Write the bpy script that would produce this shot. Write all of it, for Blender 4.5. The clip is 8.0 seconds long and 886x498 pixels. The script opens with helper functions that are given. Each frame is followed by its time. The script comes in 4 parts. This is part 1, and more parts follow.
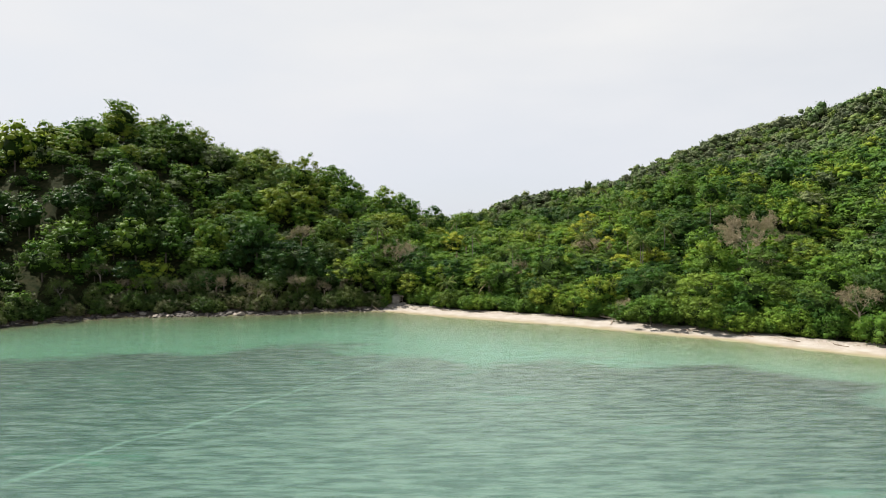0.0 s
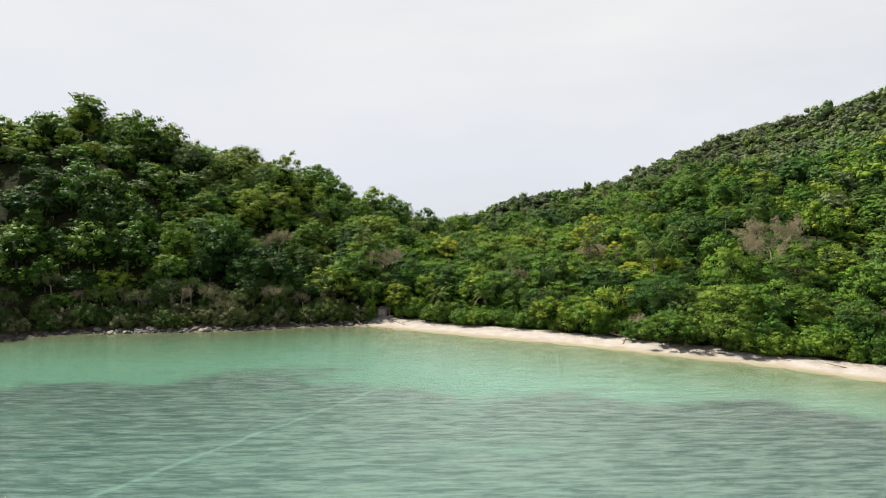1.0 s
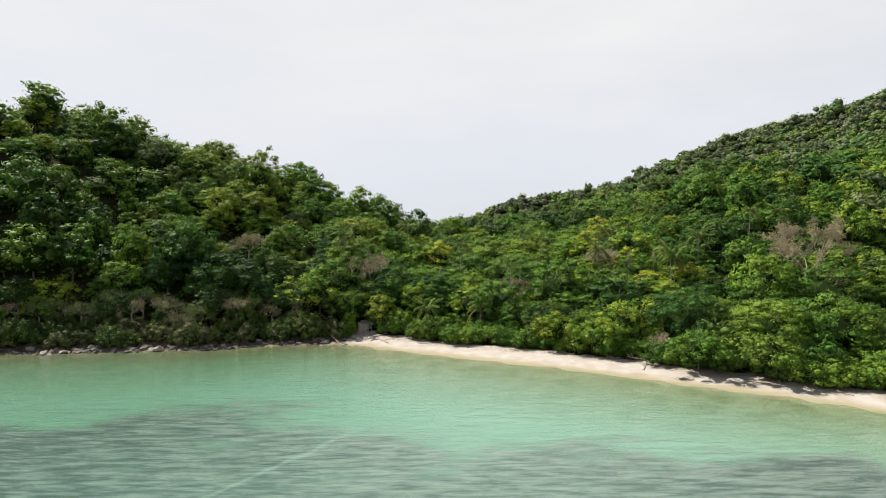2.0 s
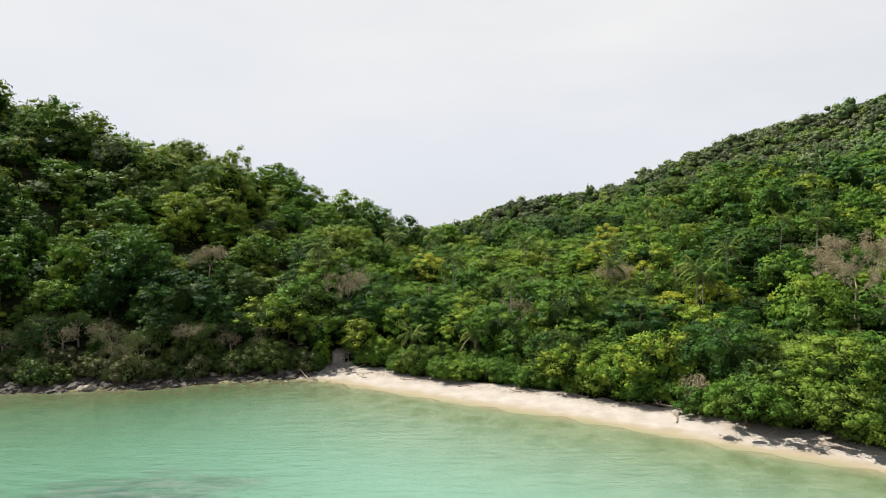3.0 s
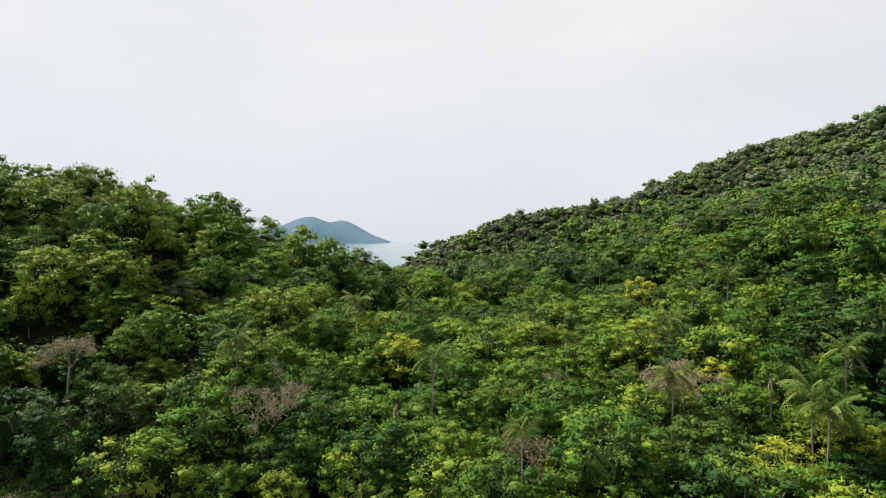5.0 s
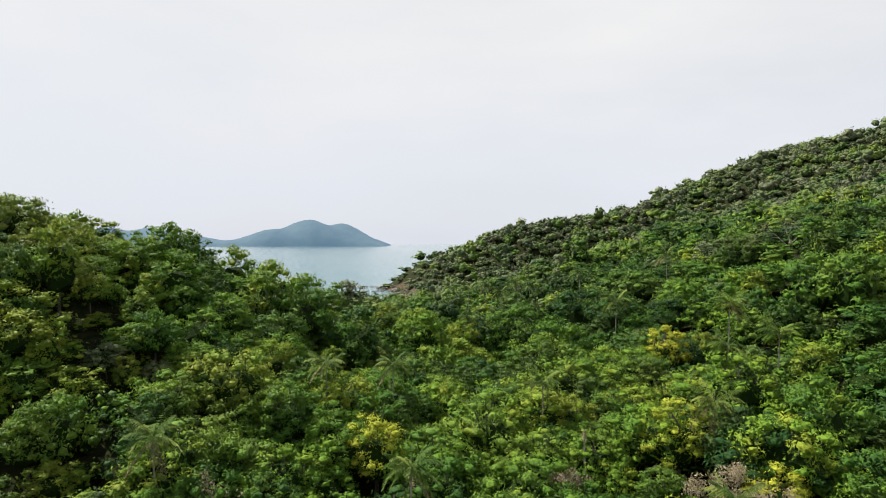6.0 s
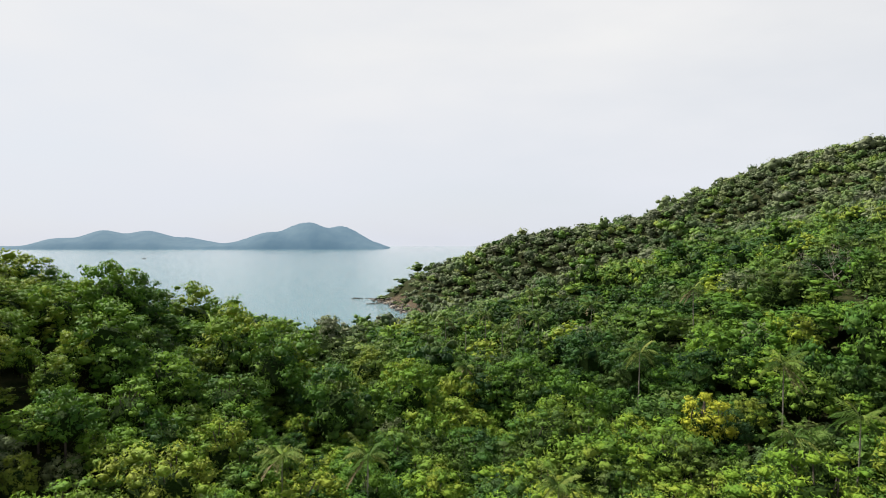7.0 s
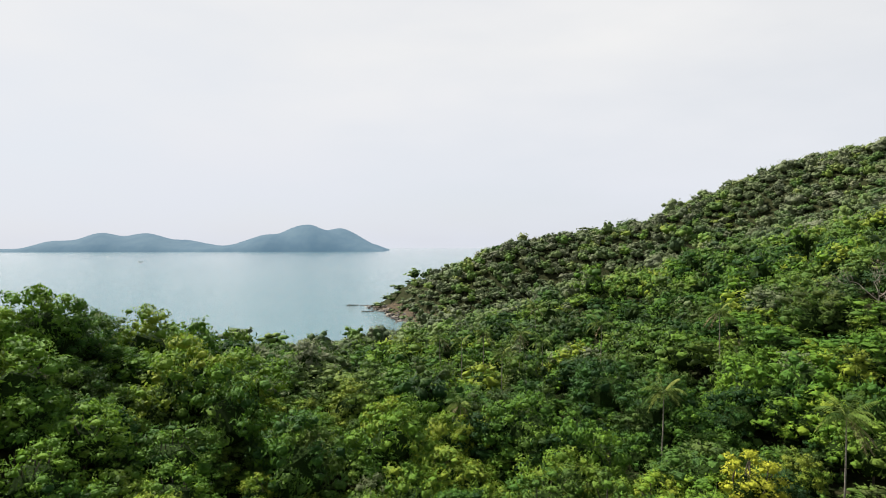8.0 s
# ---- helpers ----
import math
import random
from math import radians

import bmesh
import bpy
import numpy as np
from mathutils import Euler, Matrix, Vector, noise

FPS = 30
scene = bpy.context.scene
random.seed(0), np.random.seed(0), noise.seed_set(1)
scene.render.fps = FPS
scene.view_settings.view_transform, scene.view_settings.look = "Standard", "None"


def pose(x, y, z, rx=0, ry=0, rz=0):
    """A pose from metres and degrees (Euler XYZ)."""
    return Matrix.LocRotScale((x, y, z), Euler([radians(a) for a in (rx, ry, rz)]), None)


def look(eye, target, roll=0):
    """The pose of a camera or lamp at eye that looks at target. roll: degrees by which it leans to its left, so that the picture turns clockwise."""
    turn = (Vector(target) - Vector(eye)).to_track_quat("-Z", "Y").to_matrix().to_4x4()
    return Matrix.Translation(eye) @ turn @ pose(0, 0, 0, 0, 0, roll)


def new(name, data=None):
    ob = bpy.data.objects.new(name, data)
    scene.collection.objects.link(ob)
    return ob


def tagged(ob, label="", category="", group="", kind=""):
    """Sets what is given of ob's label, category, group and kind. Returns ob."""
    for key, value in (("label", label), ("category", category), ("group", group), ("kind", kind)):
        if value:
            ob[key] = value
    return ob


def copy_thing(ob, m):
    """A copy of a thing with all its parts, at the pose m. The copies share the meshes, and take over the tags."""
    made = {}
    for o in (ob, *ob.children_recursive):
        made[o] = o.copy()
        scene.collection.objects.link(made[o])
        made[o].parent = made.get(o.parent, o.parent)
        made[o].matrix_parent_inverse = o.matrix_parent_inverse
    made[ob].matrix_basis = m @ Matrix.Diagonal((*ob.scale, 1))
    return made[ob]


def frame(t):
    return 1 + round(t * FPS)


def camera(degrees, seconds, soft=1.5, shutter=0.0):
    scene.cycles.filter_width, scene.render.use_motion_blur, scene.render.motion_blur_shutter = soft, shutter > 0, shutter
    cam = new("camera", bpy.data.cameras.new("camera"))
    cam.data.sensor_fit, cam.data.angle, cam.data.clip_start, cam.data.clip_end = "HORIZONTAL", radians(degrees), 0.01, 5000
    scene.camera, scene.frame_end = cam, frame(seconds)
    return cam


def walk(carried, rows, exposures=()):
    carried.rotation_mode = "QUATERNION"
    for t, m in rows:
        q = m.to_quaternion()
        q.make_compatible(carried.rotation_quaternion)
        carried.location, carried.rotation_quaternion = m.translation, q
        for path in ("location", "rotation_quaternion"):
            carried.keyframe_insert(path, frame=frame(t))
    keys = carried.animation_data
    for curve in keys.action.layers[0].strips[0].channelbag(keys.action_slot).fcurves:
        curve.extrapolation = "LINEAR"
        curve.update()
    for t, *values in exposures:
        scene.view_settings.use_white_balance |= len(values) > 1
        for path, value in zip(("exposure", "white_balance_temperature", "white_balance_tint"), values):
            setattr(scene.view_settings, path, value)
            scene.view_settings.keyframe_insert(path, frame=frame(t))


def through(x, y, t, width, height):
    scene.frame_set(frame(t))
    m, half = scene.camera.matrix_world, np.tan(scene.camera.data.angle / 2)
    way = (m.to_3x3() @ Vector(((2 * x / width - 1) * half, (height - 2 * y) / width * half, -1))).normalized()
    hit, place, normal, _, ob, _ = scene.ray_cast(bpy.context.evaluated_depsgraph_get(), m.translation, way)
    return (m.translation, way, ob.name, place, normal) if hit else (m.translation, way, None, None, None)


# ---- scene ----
import itertools

cam = camera(72.0, 8.0, soft=1.0)
PATH = [
    (0, (1.252, 1.975, 21.891), (1.246, 3.974, 21.832), -0.2),
    (0.5, (1.913, 9.734, 22.743), (1.913, 11.733, 22.685), -0.2),
    (1, (2.796, 18.762, 22.955), (2.799, 20.761, 22.9), -0.2),
    (1.5, (3.692, 28.449, 23.208), (3.699, 30.448, 23.156), -0.1),
    (2.8, (6.375, 54.344, 24.413), (6.388, 56.343, 24.37), -0.2),
    (3, (6.748, 58.475, 25.957), (6.762, 60.474, 25.912), -0.1),
    (3.5, (7.545, 69.096, 29.841), (7.563, 71.096, 29.796), 0.1),
    (4, (8.432, 79.467, 32.498), (8.452, 81.466, 32.456), 0.2),
    (4.2, (8.729, 83.728, 33.16), (8.751, 85.728, 33.116), 0.3),
    (5.3, (10.985, 109.949, 41.268), (11.016, 111.948, 41.229), 0.1),
    (5.5, (11.706, 114.328, 42.829), (11.732, 116.327, 42.791), 0.0),
    (6, (12.67, 125.353, 46.612), (12.697, 127.352, 46.576), 0.0),
    (6.5, (13.585, 136.279, 50.445), (13.613, 138.278, 50.411), 0.1),
    (7, (14.56, 147.216, 54.09), (14.588, 149.215, 54.059), 0.0),
    (7.5, (15.529, 157.497, 56.908), (15.557, 159.497, 56.879), -0.1),
    (8, (16.65, 165.009, 57.013), (16.678, 167.009, 56.987), -0.1),
]
walk(cam, [(t, look(eye, target, roll)) for t, eye, target, roll in PATH], exposures=((0, 1.09), (8, 1.09)))

# ---- sky and sun ----
SUN_TO = Vector((-0.50, 0.38, 0.78)).normalized()
world = bpy.data.worlds.new("sky")
scene.world = world
world.use_nodes = True
wn, wl = world.node_tree.nodes, world.node_tree.links
wn.clear()
w_out = wn.new("ShaderNodeOutputWorld")
w_bg = wn.new("ShaderNodeBackground")
w_sky = wn.new("ShaderNodeTexSky")
w_sky.sky_type = "NISHITA"
w_sky.sun_disc = False
w_sky.sun_elevation = math.asin(SUN_TO.z)
w_sky.sun_rotation = math.atan2(SUN_TO.x, SUN_TO.y)
w_sky.dust_density = 1.0
w_scale = wn.new("ShaderNodeVectorMath")
w_scale.operation = "SCALE"
w_scale.inputs[3].default_value = 0.11
wl.new(w_sky.outputs[0], w_scale.inputs[0])
w_co = wn.new("ShaderNodeTexCoord")
w_map = wn.new("ShaderNodeMapping")
w_map.inputs["Scale"].default_value = (1.6, 1.6, 5.0)
w_noise = wn.new("ShaderNodeTexNoise")
w_noise.inputs["Scale"].default_value = 1.3
w_noise.inputs["Detail"].default_value = 5.0
w_noise.inputs["Roughness"].default_value = 0.5
w_ramp = wn.new("ShaderNodeMapRange")
for k, v in ((1, 0.35), (2, 0.62), (3, 0.86), (4, 1.0)):
    w_ramp.inputs[k].default_value = v
w_mix = wn.new("ShaderNodeMix")
w_mix.data_type = "RGBA"
wl.new(w_co.outputs["Generated"], w_map.inputs["Vector"])
wl.new(w_map.outputs[0], w_noise.inputs["Vector"])
wl.new(w_noise.outputs[0], w_ramp.inputs[0])
w_thin = wn.new("ShaderNodeMapRange")
for k, v in ((1, 0.36), (2, 0.80), (3, 1.0), (4, 0.12)):
    w_thin.inputs[k].default_value = v
w_haze = wn.new("ShaderNodeMath")
w_haze.operation = "MULTIPLY"
wl.new(w_ramp.outputs[0], w_haze.inputs[0])
wl.new(w_thin.outputs[0], w_haze.inputs[1])
wl.new(w_haze.outputs[0], w_mix.inputs["Factor"])
w_sep = wn.new("ShaderNodeSeparateXYZ")
w_high = wn.new("ShaderNodeMapRange")
w_high.inputs[1].default_value, w_high.inputs[2].default_value = 0.0, 0.30
w_veil = wn.new("ShaderNodeMix")
w_veil.data_type = "RGBA"
w_veil.inputs["A"].default_value = (0.745, 0.78, 0.87, 1)
w_veil.inputs["B"].default_value = (0.88, 0.88, 0.885, 1)
wl.new(w_co.outputs["Generated"], w_sep.inputs[0])
wl.new(w_sep.outputs[2], w_high.inputs[0])
wl.new(w_sep.outputs[2], w_thin.inputs[0])
wl.new(w_high.outputs[0], w_veil.inputs["Factor"])
wl.new(w_veil.outputs["Result"], w_mix.inputs["B"])
wl.new(w_scale.outputs[0], w_mix.inputs["A"])
wl.new(w_mix.outputs["Result"], w_bg.inputs["Color"])
w_bg.inputs["Strength"].default_value = 0.47
wl.new(w_bg.outputs[0], w_out.inputs[0])

sun = new("sun", bpy.data.lights.new("sun", "SUN"))
sun.data.energy = 5.0
sun.data.angle = radians(0.6)
sun.data.color = (1.0, 0.95, 0.86)
sun.matrix_world = look((0, 0, 300), Vector((0, 0, 300)) - SUN_TO)


# ---- materials ----
class Nodes:
    """A small builder for node materials."""

    def __init__(self, name):
        self.mat = bpy.data.materials.new(name)
        self.mat.use_nodes = True
        self.tree = self.mat.node_tree
        self.tree.nodes.clear()
        self.out = self.tree.nodes.new("ShaderNodeOutputMaterial")

    def put(self, value, socket):
        if isinstance(value, bpy.types.NodeSocket):
            self.tree.links.new(value, socket)
        elif value is not None:
            if isinstance(value, tuple) and len(value) == 3 and socket.type == "RGBA":
                value = (*value, 1)
            socket.default_value = value

    def node(self, kind, out=0, ins=()):
        n = self.tree.nodes.new(kind)
        for k, v in dict(ins).items():
            self.put(v, n.inputs[k])
        return n.outputs[out]

    def math(self, op, a, b=None, c=None, clamp=False):
        n = self.tree.nodes.new("ShaderNodeMath")
        n.operation = op
        n.use_clamp = clamp
        for i, v in enumerate((a, b, c)):
            self.put(v, n.inputs[i])
        return n.outputs[0]

    def noise(self, vector, scale, detail=4.0, rough=0.55):
        return self.node("ShaderNodeTexNoise", 0, {"Vector": vector, "Scale": scale, "Detail": detail, "Roughness": rough})

    def span(self, value, a, b, lo=0.0, hi=1.0):
        return self.node("ShaderNodeMapRange", 0, {0: value, 1: a, 2: b, 3: lo, 4: hi})

    def mix(self, f, a, b, blend="MIX"):
        n = self.tree.nodes.new("ShaderNodeMix")
        n.data_type = "RGBA"
        n.blend_type = blend
        self.put(f, n.inputs["Factor"])
        self.put(a, n.inputs["A"])
        self.put(b, n.inputs["B"])
        return n.outputs["Result"]

    def ramp(self, f, stops):
        n = self.tree.nodes.new("ShaderNodeValToRGB")
        e = n.color_ramp.elements
        while len(e) < len(stops):
            e.new(0.5)
        for el, (p, c) in zip(e, stops):
            el.position = p
            el.color = (*c, 1)
        self.put(f, n.inputs[0])
        return n.outputs[0]

    def bump(self, height, strength, distance):
        return self.node("ShaderNodeBump", 0, {"Height": height, "Strength": strength, "Distance": distance})

    def place(self, scale=(1, 1, 1), turn=0.0):
        co = self.node("ShaderNodeNewGeometry", 0)
        return self.node("ShaderNodeMapping", 0, {"Vector": co, "Scale": scale, "Rotation": (0, 0, radians(turn))})

    def local(self):
        return self.node("ShaderNodeTexCoord", 3)

    def attr(self, name):
        n = self.tree.nodes.new("ShaderNodeAttribute")
        n.attribute_name = name
        return n.outputs[2]

    def attr_vector(self, name):
        n = self.tree.nodes.new("ShaderNodeAttribute")
        n.attribute_name = name
        return n.outputs[1]

    def vector(self, op, a, b=None):
        n = self.tree.nodes.new("ShaderNodeVectorMath")
        n.operation = op
        self.put(a, n.inputs[0])
        self.put(b, n.inputs[1])
        return n.outputs[0]

    def finish(self, shader):
        self.tree.links.new(shader, self.out.inputs["Surface"])
        return self.mat


def plain(name, a, b, scale, rough=0.8, bump=0.3, dist=0.02, metal=0.0, spec=0.3):
    n = Nodes(name)
    co = n.local()
    f = n.noise(co, scale, 6.0, 0.6)
    g = n.noise(co, scale * 7, 3.0)
    col = n.mix(n.span(n.math("MULTIPLY_ADD", g, 0.4, n.math("MULTIPLY", f, 0.6)), 0.35, 0.65), a, b)
    s = n.node("ShaderNodeBsdfPrincipled", 0, {"Base Color": col, "Roughness": rough, "Metallic": metal,
               "Specular IOR Level": spec, "Normal": n.bump(g, bump, dist)})
    return n.finish(s)


GREENS = [(0.0, (0.012, 0.038, 0.012)), (0.25, (0.034, 0.090, 0.017)), (0.5, (0.070, 0.154, 0.018)),
          (0.78, (0.117, 0.214, 0.020)), (1.0, (0.198, 0.250, 0.024))]
VALLEY = [(0.0, (0.017, 0.054, 0.015)), (0.3, (0.057, 0.135, 0.018)), (0.6, (0.100, 0.196, 0.020)),
          (0.85, (0.154, 0.254, 0.023)), (1.0, (0.218, 0.270, 0.027))]


def leaf_material(name, stops=None, dry=(0.158, 0.158, 0.110), through=0.11):
    """Foliage: a tone for each tree, a little of its own for each leaf spray."""
    n = Nodes(name)
    rnd = n.node("ShaderNodeObjectInfo", 5)
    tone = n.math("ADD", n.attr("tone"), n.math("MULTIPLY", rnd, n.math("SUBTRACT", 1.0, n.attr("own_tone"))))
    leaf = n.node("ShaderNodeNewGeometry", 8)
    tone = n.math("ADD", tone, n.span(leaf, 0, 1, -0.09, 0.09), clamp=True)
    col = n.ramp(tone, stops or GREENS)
    spot = n.noise(n.place(), 0.075, 3.0)
    col = n.mix(n.span(spot, 0.48, 0.66, 0.0, 0.35), col, (0.160, 0.165, 0.040))
    # grey of dry trees, also painted in as haze on the far ridges
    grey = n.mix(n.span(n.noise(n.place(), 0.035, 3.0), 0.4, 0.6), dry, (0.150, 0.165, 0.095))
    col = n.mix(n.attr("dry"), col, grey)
    grain = n.noise(n.place(), 5.0, 2.0)
    col = n.mix(n.span(grain, 0.35, 0.65, 0.0, 0.3), col, (0.03, 0.06, 0.01))
    # leaves turn with the clump that carries them
    clump = n.tree.nodes.new("ShaderNodeVectorTransform")
    clump.vector_type, clump.convert_from, clump.convert_to = "VECTOR", "OBJECT", "WORLD"
    n.put(n.attr_vector("clump_out"), clump.inputs[0])
    lean = n.vector("ADD", n.vector("MULTIPLY", clump.outputs[0], (1.5, 1.5, 1.5)), n.node("ShaderNodeNewGeometry", 1))
    nor = n.vector("NORMALIZE", lean)
    relief = n.node("ShaderNodeBump", 0, {"Height": n.noise(n.place(), 3.2, 3.0, 0.7), "Strength": 0.75, "Distance": 0.3, "Normal": nor})
    s = n.node("ShaderNodeBsdfPrincipled", 0, {"Base Color": col, "Roughness": 0.5, "Specular IOR Level": 0.06, "Normal": relief})
    t = n.node("ShaderNodeBsdfTranslucent", 0, {"Color": n.mix(0.5, col, (0.10, 0.20, 0.01))})
    return n.finish(n.node("ShaderNodeMixShader", 0, {0: through, 1: s, 2: t}))


M_LEAF = leaf_material("foliage")
M_VALLEY = leaf_material("valley_foliage", VALLEY)
M_BUSH = leaf_material("shore_foliage", [(0.0, (0.040, 0.098, 0.016)), (0.5, (0.080, 0.165, 0.020)), (1.0, (0.155, 0.240, 0.026))])
M_SCRUB = leaf_material("scrub_foliage", [(0.0, (0.030, 0.060, 0.016)), (0.4, (0.060, 0.105, 0.022)), (0.75, (0.10, 0.12, 0.045)), (1.0, (0.15, 0.135, 0.08))])
M_YELLOW = leaf_material("yellow_foliage", [(0.0, (0.24, 0.31, 0.026)), (1.0, (0.40, 0.41, 0.036))])
M_BROWN = leaf_material("dry_foliage", [(0.0, (0.24, 0.185, 0.125)), (1.0, (0.38, 0.305, 0.21))])
M_FROND = leaf_material("palm_leaf", [(0.0, (0.040, 0.085, 0.014)), (0.6, (0.085, 0.140, 0.022)), (1.0, (0.18, 0.21, 0.045))])
M_DEADFROND = leaf_material("dead_palm_leaf", [(0.0, (0.20, 0.15, 0.09)), (1.0, (0.32, 0.25, 0.15))])
# inner foliage taken near black: the deep shade within crowns is in its colour
M_INNER_SHADE = plain("inner_foliage_painted_shade", (0.006, 0.013, 0.003), (0.020, 0.040, 0.006), 4.5, 0.9, 0.6, 0.1, 0.0, 0.05)
M_BARK = plain("bark", (0.05, 0.04, 0.03), (0.11, 0.09, 0.07), 2.0, 0.9, 0.6, 0.05)
M_PALE = plain("pale_bark", (0.13, 0.112, 0.09), (0.25, 0.222, 0.185), 2.0, 0.9, 0.5, 0.03)
M_DRIFT = plain("driftwood", (0.20, 0.15, 0.11), (0.34, 0.28, 0.22), 4.0, 0.9, 0.5, 0.02)
M_ROCK = plain("shore_rock", (0.022, 0.020, 0.018), (0.095, 0.082, 0.068), 1.2, 0.85, 0.8, 0.12)
M_PALEROCK = plain("weathered_rock", (0.14, 0.12, 0.10), (0.30, 0.26, 0.21), 1.0, 0.85, 0.8, 0.12)
M_CONCRETE = plain("weathered_concrete", (0.17, 0.155, 0.13), (0.30, 0.28, 0.245), 1.5, 0.9, 0.5, 0.02)
M_LEDGE = plain("worn_stone", (0.20, 0.17, 0.135), (0.36, 0.315, 0.255), 1.3, 0.9, 0.6, 0.04)

# ---- the lay of the land ----
# Mounds: centre x, centre y, radius, height of the ground they add.
WEST_MOUNDS = [(-330, 250, 75, 24.1), (-230, 250, 55, 22.7), (-150, 240, 40, 39.4), (-120, 257, 24, 4.1), (-110, 200, 30, 18.3),
               (-100, 245, 30, 14.6), (-90, 370, 60, 13.6), (-65, 205, 25, 5.3), (-60, 255, 28, 25.1), (-50, 275, 24, 0.5), (-36, 275, 24, -3.9),
               (-30, 215, 25, 9.0), (-30, 290, 32, 12.4), (-22, 239, 24, -2.0), (0, 330, 45, 8.4), (10, 240, 40, 7.0)]
EAST_MOUNDS = [(-20, 400, 28, -5.4), (-20, 645, 28, 22.1), (0, 660, 25, 1.1), (10, 645, 28, -1.2), (20, 480, 60, 7.9), (50, 630, 35, 26.1),
               (60, 190, 30, 3.1), (60, 260, 40, 2.9), (90, 420, 50, 18.4), (100, 220, 40, 12.4), (110, 300, 40, 25.0), (110, 620, 40, 36.3),
               (150, 380, 55, 18.2), (170, 600, 40, 25.3), (180, 740, 60, 56.7), (200, 480, 55, 30.1), (230, 250, 70, 38.2),
               (235, 620, 45, 45.1), (240, 380, 70, 28.9), (310, 570, 60, 59.9), (340, 540, 28, -1.2), (340, 575, 28, -26.8),
               (400, 480, 90, 84.8), (420, 300, 90, 77.7), (430, 650, 90, 103.2)]
MOUNDS = WEST_MOUNDS + EAST_MOUNDS
BAY_X = (-420, -300, -180, -130, -103, -97, -80, -58, -43, -33, -18, -3, 8, 16, 29, 40, 50, 59, 66, 77, 100, 140, 200, 320, 620)
BAY_Y = (30, 50, 85, 115, 140, 150, 160, 162, 163.5, 167.5, 170, 161, 154.5, 150, 143, 135, 128.5, 122.5, 115, 106, 87, 60, 34, 15, 5)
GREEN_X = (-12, 1, 8, 15, 21, 26, 32, 39, 43, 50, 55, 60, 68, 80)
GREEN_D = (8.5, 7.1, 6.7, 9.8, 8.8, 8.4, 7.4, 10.5, 8.0, 6.4, 6.0, 4.9, 7.8, 8.0)


def wobble(x, y):
    return np.sin(x * 0.31 + 1.3 * np.sin(y * 0.17)) * np.sin(y * 0.27 + 0.7 + 1.1 * np.sin(x * 0.13))


def inland(x, y):
    """Metres inland of the nearest shore; minus out at sea."""
    front = (y - np.interp(x, BAY_X, BAY_Y)) * 0.85
    back = np.interp(x, (-420, -150, -90, -30, 0, 14), (400, 435, 462, 484, 510, 558)) - y
    head = x - np.interp(y, (540, 575, 600, 640, 670, 700, 725, 765, 830), (40, 8, -6, -16, -29, -36, -22, 40, 200))
    d = np.minimum(front, np.maximum(back, head))
    d = np.minimum(d, np.minimum(x + 400, 600 - x))
    return np.minimum(d, 830 - y)


def ground_z(x, y):
    d = inland(x, y)
    h = np.zeros_like(x) - 2.4
    for cx, cy, r, a in MOUNDS:
        h = h + a * np.exp(-((x - cx) ** 2 + (y - cy) ** 2) / (2.0 * r * r))
    # the far eastern ridge and the headland stand a little higher
    h = h + 4.5 * np.clip((y - 380) / 60, 0, 1) * np.maximum(np.clip((x - 40) / 50, 0, 1), np.clip((y - 560) / 20, 0, 1))
    beach = np.clip((x + 24) / 8, 0, 1) * np.clip((300 - y) / 60, 0, 1)
    step = beach * (0.13 * d + 0.32 * np.maximum(d - 11, 0)) + (1 - beach) * (0.20 * d + np.where(y > 540, 0.95, 0.62) * np.maximum(d - 3.5, 0))
    k = 2.5
    land = np.minimum(h, step) - 0.25 * k * np.maximum(1 - np.abs(h - step) / k, 0) ** 2
    land = land + 0.16 * wobble(x, y) * np.clip(d / 4, 0, 1)
    bed = np.where(y > 420, 0.09, 0.026) * d
    bed = np.maximum(bed, np.where(y > 420, -9.0, -2.2) - 0.002 * np.minimum(-d, 900))
    return np.where(d > 0, np.maximum(land, np.minimum(0.1 * d, 0.8)), bed)


def sheet_axis(lo, hi, step, reach):
    inner = np.arange(lo, hi + 0.1, step)
    out = step * 1.35 ** np.arange(1, 40)
    a = np.cumsum(out)
    a = a[a < reach]
    return np.concatenate([(lo - a)[::-1], inner, hi + a])


def fast_mesh(name, verts, loops, sizes, mats, mat_index=None, smooth=False, floats=None, out=None):
    """A mesh from flat arrays: corners, face corners, corners per face."""
    me = bpy.data.meshes.new(name)
    verts = np.ascontiguousarray(verts, np.float32)
    sizes = np.asarray(sizes, np.int32)
    me.vertices.add(len(verts))
    me.vertices.foreach_set("co", verts.ravel())
    me.loops.add(len(loops))
    me.loops.foreach_set("vertex_index", np.asarray(loops, np.int32))
    me.polygons.add(len(sizes))
    me.polygons.foreach_set("loop_start", np.concatenate([[0], np.cumsum(sizes)[:-1]]).astype(np.int32))
    for m in mats:
        me.materials.append(m)
    if mat_index is not None:
        me.polygons.foreach_set("material_index", np.asarray(mat_index, np.int32))
    me.polygons.foreach_set("use_smooth", np.full(len(sizes), smooth))
    for key, values in (floats or {}).items():
        me.attributes.new(key, "FLOAT", "POINT").data.foreach_set("value", np.asarray(values, np.float32))
    if out is not None:
        me.attributes.new("clump_out", "FLOAT_VECTOR", "POINT").data.foreach_set("vector", np.ascontiguousarray(out, np.float32).ravel())
    me.update(calc_edges=True)
    return me


